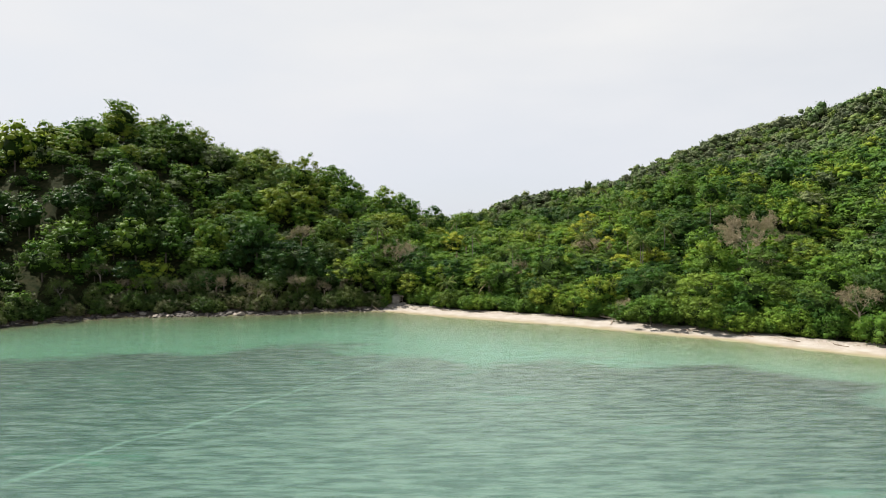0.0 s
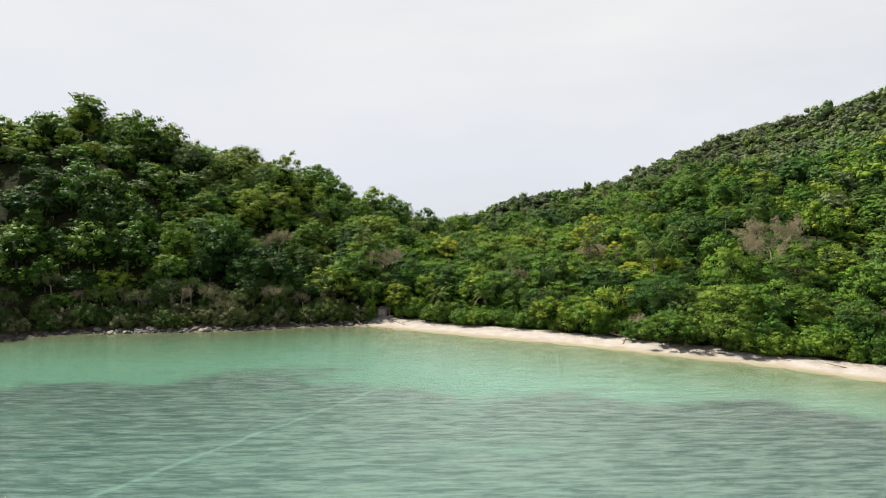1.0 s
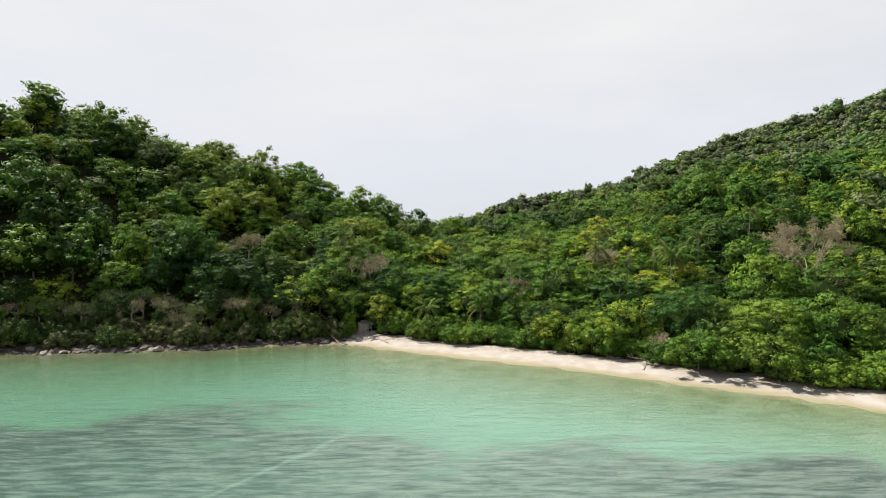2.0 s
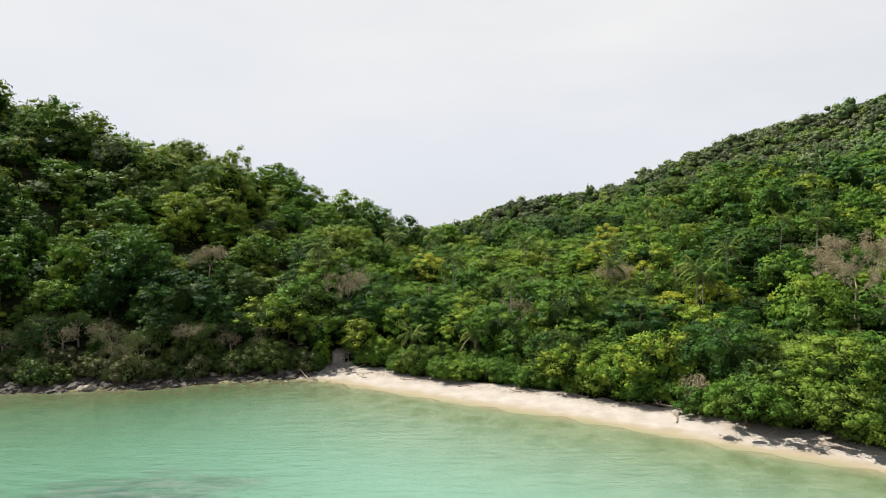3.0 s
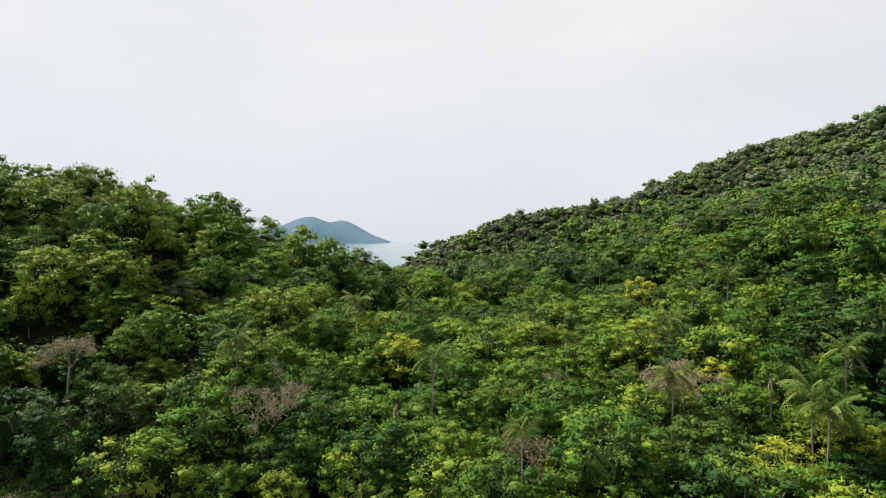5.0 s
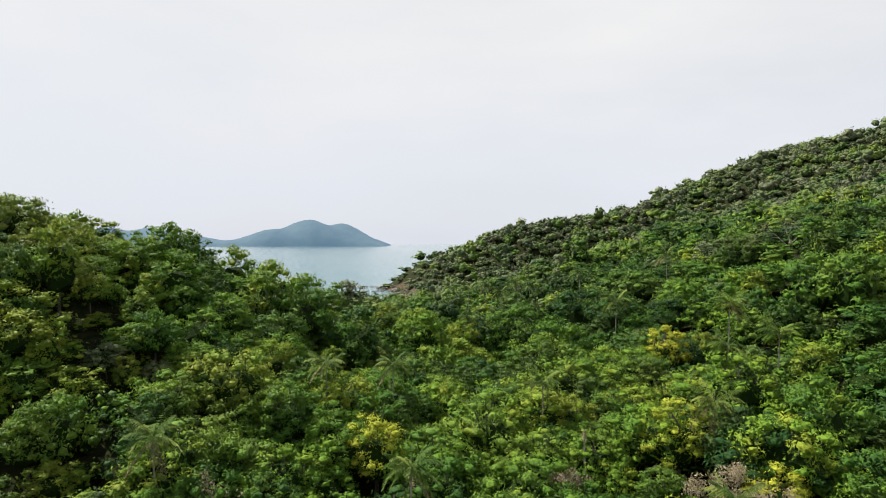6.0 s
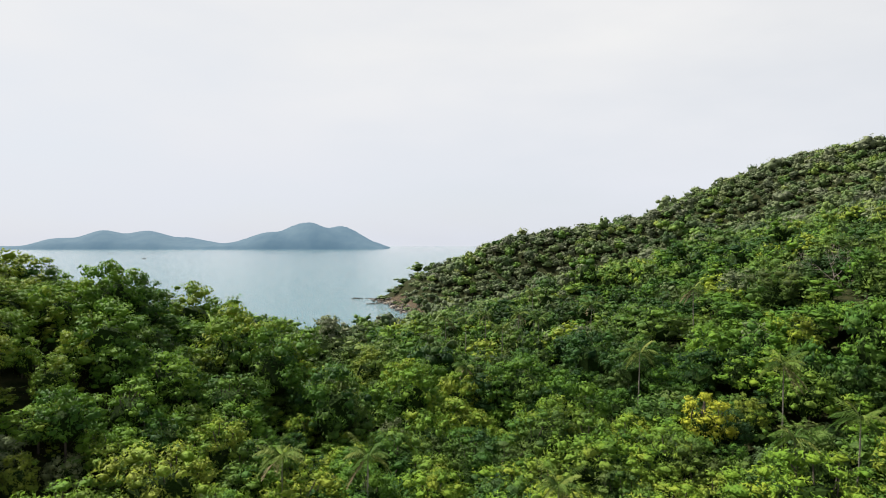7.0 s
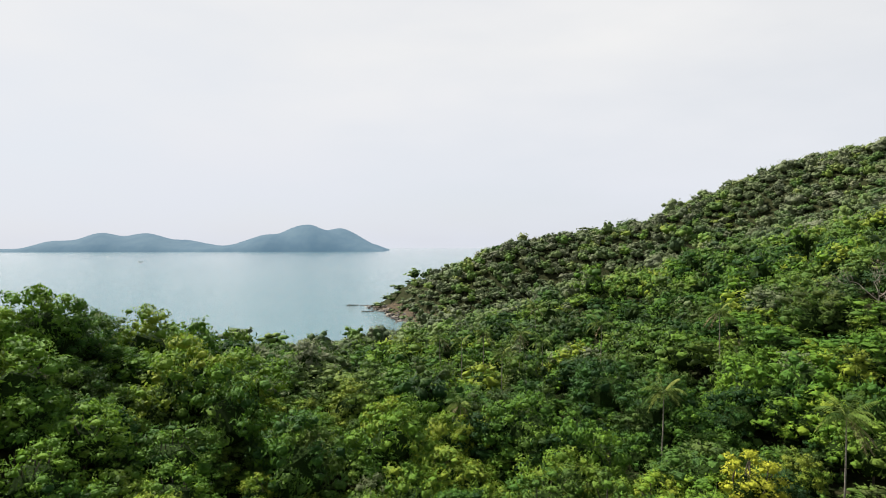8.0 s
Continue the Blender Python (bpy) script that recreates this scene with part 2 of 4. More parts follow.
def grid_mesh(name, xs, ys, z, mats, floats=None):
    nx, ny = len(xs), len(ys)
    gx, gy = np.meshgrid(xs, ys)
    v = np.stack([gx.ravel(), gy.ravel(), z.ravel()], 1)
    i = (np.arange(ny - 1)[:, None] * nx + np.arange(nx - 1)[None]).ravel()
    loops = np.stack([i, i + 1, i + nx + 1, i + nx], 1).ravel()
    return fast_mesh(name, v, loops, np.full(len(i), 4), mats, smooth=True, floats=floats)


def ground_material():
    n = Nodes("ground_sand_and_earth")
    co = n.place()
    z = n.node("ShaderNodeSeparateXYZ", 2, {0: co})
    d = n.attr("inland")
    grain = n.noise(co, 9.0, 4.0, 0.7)
    blot = n.noise(co, 0.35, 4.0)
    sand = n.mix(n.span(blot, 0.35, 0.65), (0.285, 0.253, 0.218), (0.352, 0.326, 0.291))
    sand = n.mix(n.span(grain, 0.45, 0.75, 0.0, 0.25), sand, (0.24, 0.19, 0.145))
    # damp sand at the water's edge, with a wavering line
    edge = n.math("ADD", d, n.span(n.noise(co, 0.25, 3.0), 0.3, 0.7, -0.9, 0.9))
    sand = n.mix(n.span(edge, 0.2, 2.2, 0.65, 0.0), sand, (0.23, 0.185, 0.11))
    # strand lines of dry leaves and wrack
    line = n.math("ADD", n.math("MULTIPLY", d, 0.85), n.span(n.noise(co, 0.4, 4.0), 0.3, 0.7, -1.3, 1.3))
    wrack = n.math("MULTIPLY", n.span(n.math("ABSOLUTE", n.math("SUBTRACT", line, 6.3)), 0.0, 0.75, 1.0, 0.0),
                   n.span(n.noise(co, 2.2, 5.0, 0.7), 0.46, 0.62))
    sand = n.mix(wrack, sand, (0.13, 0.095, 0.06))
    # hillside earth, near black so that it holds the shade under the trees
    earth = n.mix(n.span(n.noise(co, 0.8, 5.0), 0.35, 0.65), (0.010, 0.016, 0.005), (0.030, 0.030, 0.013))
    stone = n.mix(n.span(n.noise(co, 1.1, 6.0, 0.7), 0.40, 0.62), (0.018, 0.016, 0.014), (0.115, 0.088, 0.055))
    # the sandy beach lies east of the rocks
    x = n.node("ShaderNodeSeparateXYZ", 0, {0: co})
    y = n.node("ShaderNodeSeparateXYZ", 1, {0: co})
    rim = n.math("ADD", x, n.span(blot, 0.3, 0.7, -4, 4))
    shore = n.mix(n.math("MULTIPLY", n.span(rim, -24, -17), n.span(y, 300, 280)), stone, sand)
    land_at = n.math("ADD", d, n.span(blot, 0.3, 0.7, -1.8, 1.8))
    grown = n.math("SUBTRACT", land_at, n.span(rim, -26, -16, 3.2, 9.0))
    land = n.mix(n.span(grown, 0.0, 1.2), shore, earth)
    # sea bed: pale sand inshore, weed patches farther out
    weed_n = n.noise(n.place((1, 2.2, 1), 20), 0.045, 5.0, 0.6)
    fine = n.noise(n.place((0.28, 1.5, 1), -9), 0.8, 5.0, 0.7)
    far = n.math("ADD", n.span(n.math("SUBTRACT", d, n.span(x, 6, 46, 0.0, 15.0)), -27, -48, -0.36, 0.20), n.math("MULTIPLY_ADD", fine, 0.35, -0.175))
    weed = n.span(n.math("ADD", weed_n, far), 0.40, 0.58)
    shoal = n.mix(n.span(rim, -30, -10), (0.055, 0.094, 0.038), (0.168, 0.203, 0.122))
    shoal = n.mix(n.span(n.noise(co, 0.22, 5.0, 0.65), 0.42, 0.60, 0.0, 0.75), shoal, (0.095, 0.130, 0.060))
    sandy = n.mix(n.span(d, -30, -6), n.mix(n.span(rim, -34, 6), (0.130, 0.225, 0.155), (0.200, 0.300, 0.236)), shoal)
    sandy = n.mix(n.span(d, -3.5, 0.0), sandy, (0.25, 0.215, 0.14))
    # weed paler near x = 6: the sun's sheen put into the bed colour
    bed = n.mix(weed, sandy, n.mix(n.math("ADD", n.span(fine, 0.40, 0.60, 0.0, 0.75), n.span(n.math("ABSOLUTE", n.math("SUBTRACT", x, 6.0)), 8, 48, 0.25, -0.15)), (0.050, 0.058, 0.053), (0.242, 0.246, 0.220)))
    along = n.math("SUBTRACT", n.math("MULTIPLY", n.math("ADD", x, 33.0), 0.826), n.math("MULTIPLY", n.math("SUBTRACT", y, 73.1), 0.563))
    scar = n.span(n.math("ABSOLUTE", n.math("ADD", along, n.span(n.noise(co, 0.12, 3.0), 0.3, 0.7, -0.7, 0.7))), 0.1, 0.6, 0.42, 0.0)
    bed = n.mix(n.math("MULTIPLY", scar, n.math("MULTIPLY", n.span(x, -4, -8), n.span(fine, 0.28, 0.45))), bed, (0.33, 0.38, 0.33))
    near_rock = n.math("MULTIPLY", n.span(rim, 0, -20), n.span(n.noise(co, 0.6, 5.0, 0.65), 0.42, 0.58))
    bed = n.mix(n.math("MULTIPLY", near_rock, n.span(d, -12, -3)), bed, (0.085, 0.075, 0.035))
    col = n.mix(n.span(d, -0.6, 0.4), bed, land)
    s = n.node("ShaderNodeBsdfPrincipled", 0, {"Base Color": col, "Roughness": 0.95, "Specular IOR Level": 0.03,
               "Normal": n.bump(n.math("ADD", grain, n.math("MULTIPLY", blot, 1.5)), 0.35, 0.12)})
    return n.finish(s)


def water_material():
    n = Nodes("sea_water")
    depth = n.attr("depth")
    murk = n.attr("murk")
    # light lost on the way down and back, channel by channel
    def kept(k):
        return n.math("POWER", 2.718, n.math("MULTIPLY", depth, -k))
    tint = n.node("ShaderNodeCombineColor", 0, {0: kept(0.11), 1: kept(0.025), 2: kept(0.045)})
    swell = n.noise(n.place((0.25, 1.0, 1.0), -8), 0.7, 4.0, 0.6)
    chop = n.noise(n.place((0.4, 1.0, 1.0), -16), 2.4, 3.0, 0.6)
    h = n.math("MULTIPLY", n.math("ADD", swell, n.math("MULTIPLY", chop, 0.35)), n.span(n.attr("open_sea"), 0, 1, 1.0, 2.2))
    nor = n.bump(h, 1.0, 0.17)
    clear = n.node("ShaderNodeBsdfTransparent", 0, {"Color": tint})
    body = n.node("ShaderNodeBsdfDiffuse", 0, {"Color": n.mix(n.attr("open_sea"), (0.06, 0.17, 0.13), (0.085, 0.165, 0.185))})
    under = n.node("ShaderNodeMixShader", 0, {0: murk, 1: clear, 2: body})
    gloss = n.node("ShaderNodeBsdfGlossy", 0, {"Color": (1, 1, 1), "Roughness": 0.12, "Normal": nor})
    fres = n.node("ShaderNodeFresnel", 0, {"IOR": 1.33, "Normal": nor})
    return n.finish(n.node("ShaderNodeMixShader", 0, {0: fres, 1: under, 2: gloss}))


M_GROUND = ground_material()
M_WATER = water_material()

AX = sheet_axis(-420, 620, 5.0, 5200)
AY = np.concatenate([sheet_axis(40, 840, 5.0, 5200)])
gx, gy = np.meshgrid(AX, AY)
gd = inland(gx, gy)
gz = ground_z(gx, gy)
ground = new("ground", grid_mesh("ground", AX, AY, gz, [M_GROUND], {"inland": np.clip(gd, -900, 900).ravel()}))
tagged(ground, "pale sand beach, hillside earth with forest shade painted in, and sandy seabed", "ground", kind="structure")
murk = 0.25 * (1 - np.exp(np.minimum(gz, 0) / 0.9))
sea = np.clip((gy - 420) / 60, 0, 1)
murk = np.maximum(murk, 0.92 * np.maximum(sea, np.clip((-gd - 200) / 400, 0, 1)))
water = new("water", grid_mesh("water", AX, AY, np.zeros_like(gz), [M_WATER],
                               {"depth": np.clip(-gz, 0, 12).ravel(), "murk": np.clip(murk, 0, 0.92).ravel(), "open_sea": sea.ravel()}))
tagged(water, "shallow turquoise sea with fine ripples over sand and weed", "sea", kind="structure")

# ---- trees ----
RNG = np.random.default_rng(7)
GOLD = (1 + 5 ** 0.5) / 2
ICO_V = np.array([(s * a, t * b, 0.0) for a, b in ((1, GOLD),) for s in (-1, 1) for t in (-1, 1)])
ICO_V = np.concatenate([ICO_V, ICO_V[:, [2, 0, 1]], ICO_V[:, [1, 2, 0]]]) / math.hypot(1, GOLD)
ICO_F = np.array([f for f in itertools.combinations(range(12), 3) if all(np.linalg.norm(ICO_V[a] - ICO_V[b]) < 1.1 for a, b in itertools.combinations(f, 2))])
ICO_F = np.array([f if np.dot(np.cross(ICO_V[f[1]] - ICO_V[f[0]], ICO_V[f[2]] - ICO_V[f[0]]), ICO_V[f[0]]) > 0 else f[::-1] for f in ICO_F])


def unit(v):
    return v / np.maximum(np.linalg.norm(v, axis=-1, keepdims=True), 1e-9)


def sprays(rng, pos, out, size, droop=0.0, slim=0.62, tri=False, wild=0.5):
    """Leaf sprays at pos, facing out: folded, four corners each, or three."""
    n = len(pos)
    nor = unit(out + rng.normal(0, wild, (n, 3)) + np.array([0, 0, 0.3]))
    t = unit(np.cross(nor, rng.normal(0, 1, (n, 3))))
    t = unit(t + np.array([0, 0, -droop]))
    b = np.cross(nor, t)
    s = size * rng.uniform(0.55, 1.3, (n, 1))
    if tri:
        v = np.stack([pos - t * s * 0.55 - b * s * slim * 0.7, pos - t * s * 0.5 + b * s * slim * 0.7, pos + t * s], 1)
        return v.reshape(-1, 3)
    fold = nor * s * rng.uniform(-0.15, 0.3, (n, 1))
    v = np.stack([pos - t * s * 0.6, pos + b * s * slim * 0.6 - fold, pos + t * s * 0.75, pos - b * s * slim * 0.6 - fold], 1)
    return v.reshape(-1, 3)


def crown_parts(rng, radius, height, clumps, leaf, count, low=0.0, flat=0.6, heart=0.62, ragged=0.2, core=0.60):
    """A crown of leafy tufts over a base at z = 0: leaf corners, core corners and core faces, tuft centres."""
    cos = 1.0 - (np.arange(clumps) + 0.5) / clumps * (1.28 + low) + rng.uniform(-0.12, 0.12, clumps)
    cos = np.clip(cos, -0.85, 1.0)
    sin = np.sqrt(1 - cos * cos)
    a = np.arange(clumps) * 2.4 + rng.uniform(0, 0.9, clumps)
    # a few lobes make the outline uneven
    lobe = 1 + ragged * np.sin(int(rng.integers(2, 5)) * a + rng.uniform(0, 6.28)) * (0.3 + sin) + rng.normal(0, 0.4 * ragged, clumps)
    size = math.sqrt(24.0 / clumps)
    rc = radius * rng.triangular(0.17, 0.25, 0.40, clumps) * size
    reach = np.maximum(radius - rc * 0.8, 0.1) * lobe * np.power(sin, 0.75)
    hc = height * 0.40
    rise = np.where(cos > 0, (height - hc - rc * flat) * cos * (0.55 + 0.45 * lobe), hc * 0.9 * cos)
    c = np.stack([reach * np.cos(a), reach * np.sin(a), hc + rise], 1)
    squash = np.array([1, 1, flat])
    share = rng.choice(clumps, count, p=rc ** 2 / np.sum(rc ** 2))
    d = unit(rng.normal(0, 1, (count, 3)) + np.array([0, 0, 0.55 - low]))
    lump = 1 + 0.2 * np.sin(d[:, 0] * 5 + share) * np.sin(d[:, 1] * 5 + share * 2) * np.sin(d[:, 2] * 4)
    pos = c[share] + d * (rc[share] * lump * rng.triangular(0.70, 1.0, 1.42, count))[:, None] * squash
    inner = rng.uniform(0, 1, count) < 0.08
    girth = np.array([radius, radius, height * 0.5])
    pos[inner] = d[inner] * girth * heart * rng.uniform(0.98, 1.12, (inner.sum(), 1)) + np.array([0, 0, hc])
    inside = np.zeros(count, bool)
    for j in range(clumps):
        q = (pos - c[j]) / squash
        inside |= ((share != j) | inner) & (np.linalg.norm(q, axis=1) < rc[j] * 0.68)
    keep = ~inside & (pos[:, 2] > 0.05)
    leaves = sprays(rng, pos[keep], d[keep], leaf, 0.2, 0.55, True, 0.8)
    face = unit(d[keep] / squash)
    dome = unit(pos[keep] - np.array([0, 0, height * 0.25]))
    out = np.repeat(unit(0.7 * face + 0.65 * dome + rng.normal(0, 0.22, (len(dome), 3))), 3, axis=0)
    sv = ICO_V
    sf = ICO_F[sv[ICO_F].mean(axis=1)[:, 2] > -0.62]
    ids = np.arange(clumps)[:, None]
    lump = 1 + 0.2 * np.sin(sv[:, 0] * 5 + ids) * np.sin(sv[:, 1] * 5 + ids * 2) * np.sin(sv[:, 2] * 4) + rng.uniform(-0.32, 0.25, (clumps, len(sv)))
    cores = (sv[None] * (rc[:, None] * core * lump)[:, :, None] * squash + c[:, None]).reshape(-1, 3)
    faces = (sf[None] + len(sv) * np.arange(clumps)[:, None, None]).reshape(-1, 3)
    # the heart of the crown; except far off, its shade is painted near black
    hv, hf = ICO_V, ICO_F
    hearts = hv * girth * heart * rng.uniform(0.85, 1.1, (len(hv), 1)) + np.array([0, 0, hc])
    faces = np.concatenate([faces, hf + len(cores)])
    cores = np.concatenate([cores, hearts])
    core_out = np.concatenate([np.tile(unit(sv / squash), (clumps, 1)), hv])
    # each tuft a little lighter or darker than the next
    shift = rng.normal(0, 0.10, clumps)
    tint = np.concatenate([np.repeat(shift[share[keep]], 3), np.repeat(shift, len(sv)), np.zeros(len(hv))])
    return leaves, cores, faces, c, rc, out, core_out, tint


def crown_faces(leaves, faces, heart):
    """Material of each face: leaves and tufts in foliage, the heart in its own, mostly painted shade."""
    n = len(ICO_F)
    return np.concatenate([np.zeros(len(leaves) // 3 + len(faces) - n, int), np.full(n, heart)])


def crown_mesh(name, parts, mat):
    leaves, cores, faces = parts[:3]
    nl = len(leaves)
    v = np.concatenate([leaves, cores])
    loops = np.concatenate([np.arange(nl), (faces + nl).ravel()])
    return fast_mesh(name, v, loops, np.full(nl // 3 + len(faces), 3), [mat, M_INNER_SHADE], crown_faces(leaves, faces, 1),
                     floats={"tone": parts[7], "dry": np.zeros(len(v))}, out=np.concatenate([parts[5], parts[6]]))


def tube(points, radii, sides=6):
    """Corners and quads of a tapered tube along points."""
    p = np.asarray(points, float)
    t = unit(np.gradient(p, axis=0))
    u = unit(np.cross(t, np.array([0.31, 0.87, 0.11])))
    w = np.cross(t, u)
    a = np.arange(sides) * 2 * np.pi / sides
    ring = p[:, None] + np.asarray(radii)[:, None, None] * (np.cos(a)[None, :, None] * u[:, None] + np.sin(a)[None, :, None] * w[:, None])
    i = np.arange(len(p) - 1)[:, None] * sides
    j = np.arange(sides)[None]
    k = (j + 1) % sides
    f = np.stack([i + j, i + k, i + sides + k, i + sides + j], -1).reshape(-1, 4)
    return ring.reshape(-1, 3), f


def tubes_mesh(name, pieces, mat):
    v, f, base = [], [], 0
    for pv, pf in pieces:
        v.append(pv)
        f.append(pf + base)
        base += len(pv)
    v, f = np.concatenate(v), np.concatenate(f)
    return fast_mesh(name, v, f.ravel(), np.full(len(f), 4), [mat], smooth=True)


def limb(rng, a, b, r0, r1, bend=0.12, n=4, sides=4):
    a, b = np.asarray(a, float), np.asarray(b, float)
    s = np.linspace(0, 1, n)[:, None]
    off = rng.normal(0, bend * np.linalg.norm(b - a), 3)
    p = a + (b - a) * s + off * np.sin(s * np.pi)
    return tube(p, np.linspace(r0, r1, n), sides)


def part(name, me, parent, label=""):
    ob = new(name, me)
    ob.parent = parent
    return tagged(ob, label)


def broadleaf_tree(rng, mat, height, radius, clumps, leaf, count, name="broadleaf_tree"):
    """A broadleaf tree: trunk with limbs, crown of leafy clumps."""
    tree = new(name)
    bole = height * 0.34
    parts = crown_parts(rng, radius, height * 0.84, clumps, leaf, count, ragged=rng.uniform(0.12, 0.3), flat=rng.uniform(0.5, 0.68))
    c = parts[3] + np.array([0, 0, height * 0.16])
    for k in (0, 1):
        parts[k][:, 2] += height * 0.16
    fork = np.array([rng.normal(0, 0.3), rng.normal(0, 0.3), bole])
    pieces = [limb(rng, (0, 0, -1.0), fork, 0.03 * height, 0.02 * height, 0.05, 5, 7)]
    for j in range(min(clumps, 6)):
        pieces.append(limb(rng, fork, c[j], 0.016 * height, 0.05, 0.1))
    part("trunk", tubes_mesh("trunk", pieces, M_BARK), tree)
    part("crown", crown_mesh("crown", parts, mat), tree)
    return tree


def shore_bush(rng, height, radius, leaf, count, mat=None):
    bush = new("shore_bush")
    parts = crown_parts(rng, radius, height, 22, leaf, count, low=0.35, flat=0.75)
    pieces = [limb(rng, (rng.normal(0, 0.2), rng.normal(0, 0.2), -0.5), c, 0.07, 0.03, 0.15) for c in parts[3][:6]]
    part("trunk", tubes_mesh("trunk", pieces, M_BARK), bush)
    part("crown", crown_mesh("crown", parts, mat or M_BUSH), bush)
    return bush


def frond_mesh(rng, length, rise, droop, mat, pairs=17, name="frond"):
    """A palm leaf: an arched midrib with two rows of hanging leaflets."""
    s = np.linspace(0, 1, 9)
    mid = np.stack([length * (s - 0.18 * s * s * droop), 0 * s, length * (rise * s - droop * s * s)], 1)
    rv, rf = tube(mid, np.linspace(0.045, 0.012, 9), 3)
    u = np.linspace(0.14, 0.99, pairs)
    base = np.stack([np.interp(u, s, mid[:, k]) for k in range(3)], 1)
    leaf = length * 0.26 * np.sin(np.pi * (0.12 + 0.83 * u)) ** 0.7
    v, f, nb = [rv], [rf], len(rv)
    for side in (-1, 1):
        tip = base + np.stack([leaf * 0.55, side * leaf * 0.75, -leaf * rng.uniform(0.25, 0.8, pairs)], 1)
        w = np.stack([0.05 + 0 * u, 0 * u, 0 * u], 1) * length * 0.46
        v.append(np.stack([base - w, base + w, tip + w * 0.3, tip - w * 0.3], 1).reshape(-1, 3))
        f.append(np.arange(pairs * 4).reshape(-1, 4) + nb)
        nb += pairs * 4
    v, f = np.concatenate(v), np.concatenate(f)
    return fast_mesh(name, v, f.ravel(), np.full(len(f), 4), [mat], floats={"tone": np.zeros(len(v)), "dry": np.zeros(len(v))})


FRONDS = [frond_mesh(RNG, 3.2, 1.25, 0.55, M_FROND), frond_mesh(RNG, 3.5, 0.80, 0.80, M_FROND), frond_mesh(RNG, 3.4, 0.25, 0.85, M_FROND)]
DEADFROND = frond_mesh(RNG, 3.2, -0.5, 0.5, M_DEADFROND, name="dead_frond")


def palm(rng, x, y, top, size=1.0, dead=2, tall=None):
    """A coconut palm whose crown heart stands at height top."""
    z0 = float(ground_z(np.array([x]), np.array([y]))[0])
    tall = top - z0 if tall is None else tall
    tree = new("coconut_palm")
    tree.matrix_world = pose(x, y, top - tall, 0, 0, rng.uniform(0, 360))
    lean = rng.uniform(-0.06, 0.06, 2) * tall
    s = np.linspace(0, 1, 9)
    spine = np.stack([lean[0] * (1 - s) ** 2, lean[1] * (1 - s) ** 2, -0.6 + (tall + 0.6) * s], 1)
    part("trunk", tubes_mesh("trunk", [tube(spine, np.interp(s, (0, 0.1, 1), (0.21, 0.14, 0.09)), 7)], M_PALE), tree)
    for i in range(19):
        me = FRONDS[0] if i < 5 else FRONDS[1] if i < 11 else FRONDS[2]
        f = part("frond", me, tree)
        f.matrix_local = pose(0, 0, tall, rng.uniform(-12, 12), rng.uniform(-9, 9), i * 137.5 + rng.uniform(-14, 14)) @ Matrix.Scale(size * rng.uniform(0.85, 1.12), 4)
    for i in range(dead):
        f = part("dead_frond", DEADFROND, tree, "dry brown hanging palm leaf")
        f.matrix_local = pose(0, 0, tall - 0.1, 0, 0, rng.uniform(0, 360)) @ Matrix.Scale(size, 4)
    return tagged(tree, "coconut palm with a slender pale trunk and arching fronds", "palm tree", group="coconut palms in the forest")


def bare_tree(rng, x, y, top, spread, leafy=180, mat=None, bark=None):
    """A leafless or dry tree: forked limbs, fine twigs and a thin brown veil."""
    z0 = float(ground_z(np.array([x]), np.array([y]))[0])
    tall = top - z0
    tree = new("dry_tree")
    tree.matrix_world = pose(x, y, z0)
    pieces, ends = [], []
    bole = tall * 0.40
    pieces.append(limb(rng, (0, 0, -0.8), (0, 0, bole), 0.22, 0.14, 0.04, 5, 6))

    def grow(a, way, length, r, level):
        b = a + way * length
        pieces.append(limb(rng, a, b, r, r * 0.55, 0.08, 3 if level < 2 else 4, 3 if level < 2 else 4))
        if level < 4:
            ends.append(b)
        if level == 0:
            return
        for _ in range(2 if level > 3 else 3):
            w = unit(way + rng.normal(0, 0.48, 3) + np.array([0, 0, 0.12]))
            grow(a + way * length * rng.uniform(0.6, 1.0), w, length * rng.uniform(0.6, 0.8), r * 0.6, level - 1)

    for i in range(5):
        an = i * 1.26 + rng.uniform(-0.3, 0.3)
        w = unit(np.array([math.cos(an) * 0.8, math.sin(an) * 0.8, rng.uniform(0.5, 1.2)]))
        grow(np.array([0, 0, bole * rng.uniform(0.75, 1.0)]), w, spread * 0.34, 0.0088 * spread, 4)
    part("trunk", tubes_mesh("trunk", pieces, bark or M_DRIFT), tree)
    if leafy:
        e = np.array(ends)
        leafy = leafy * 5
        pos = e[rng.choice(len(e), leafy)] + rng.normal(0, 0.3, (leafy, 3))
        lv = sprays(rng, pos, rng.normal(0, 1, (leafy, 3)), 0.27, 0.0, 0.45)
        me = fast_mesh("crown", lv, np.arange(len(lv)), np.full(len(lv) // 4, 4), [mat or M_BROWN],
                       floats={"tone": np.zeros(len(lv)), "dry": np.zeros(len(lv))})
        part("crown", me, tree, "thin brown dry foliage")
    return tagged(tree, "half-bare dry tree with brown twigs among green crowns", "tree", group="dry trees")


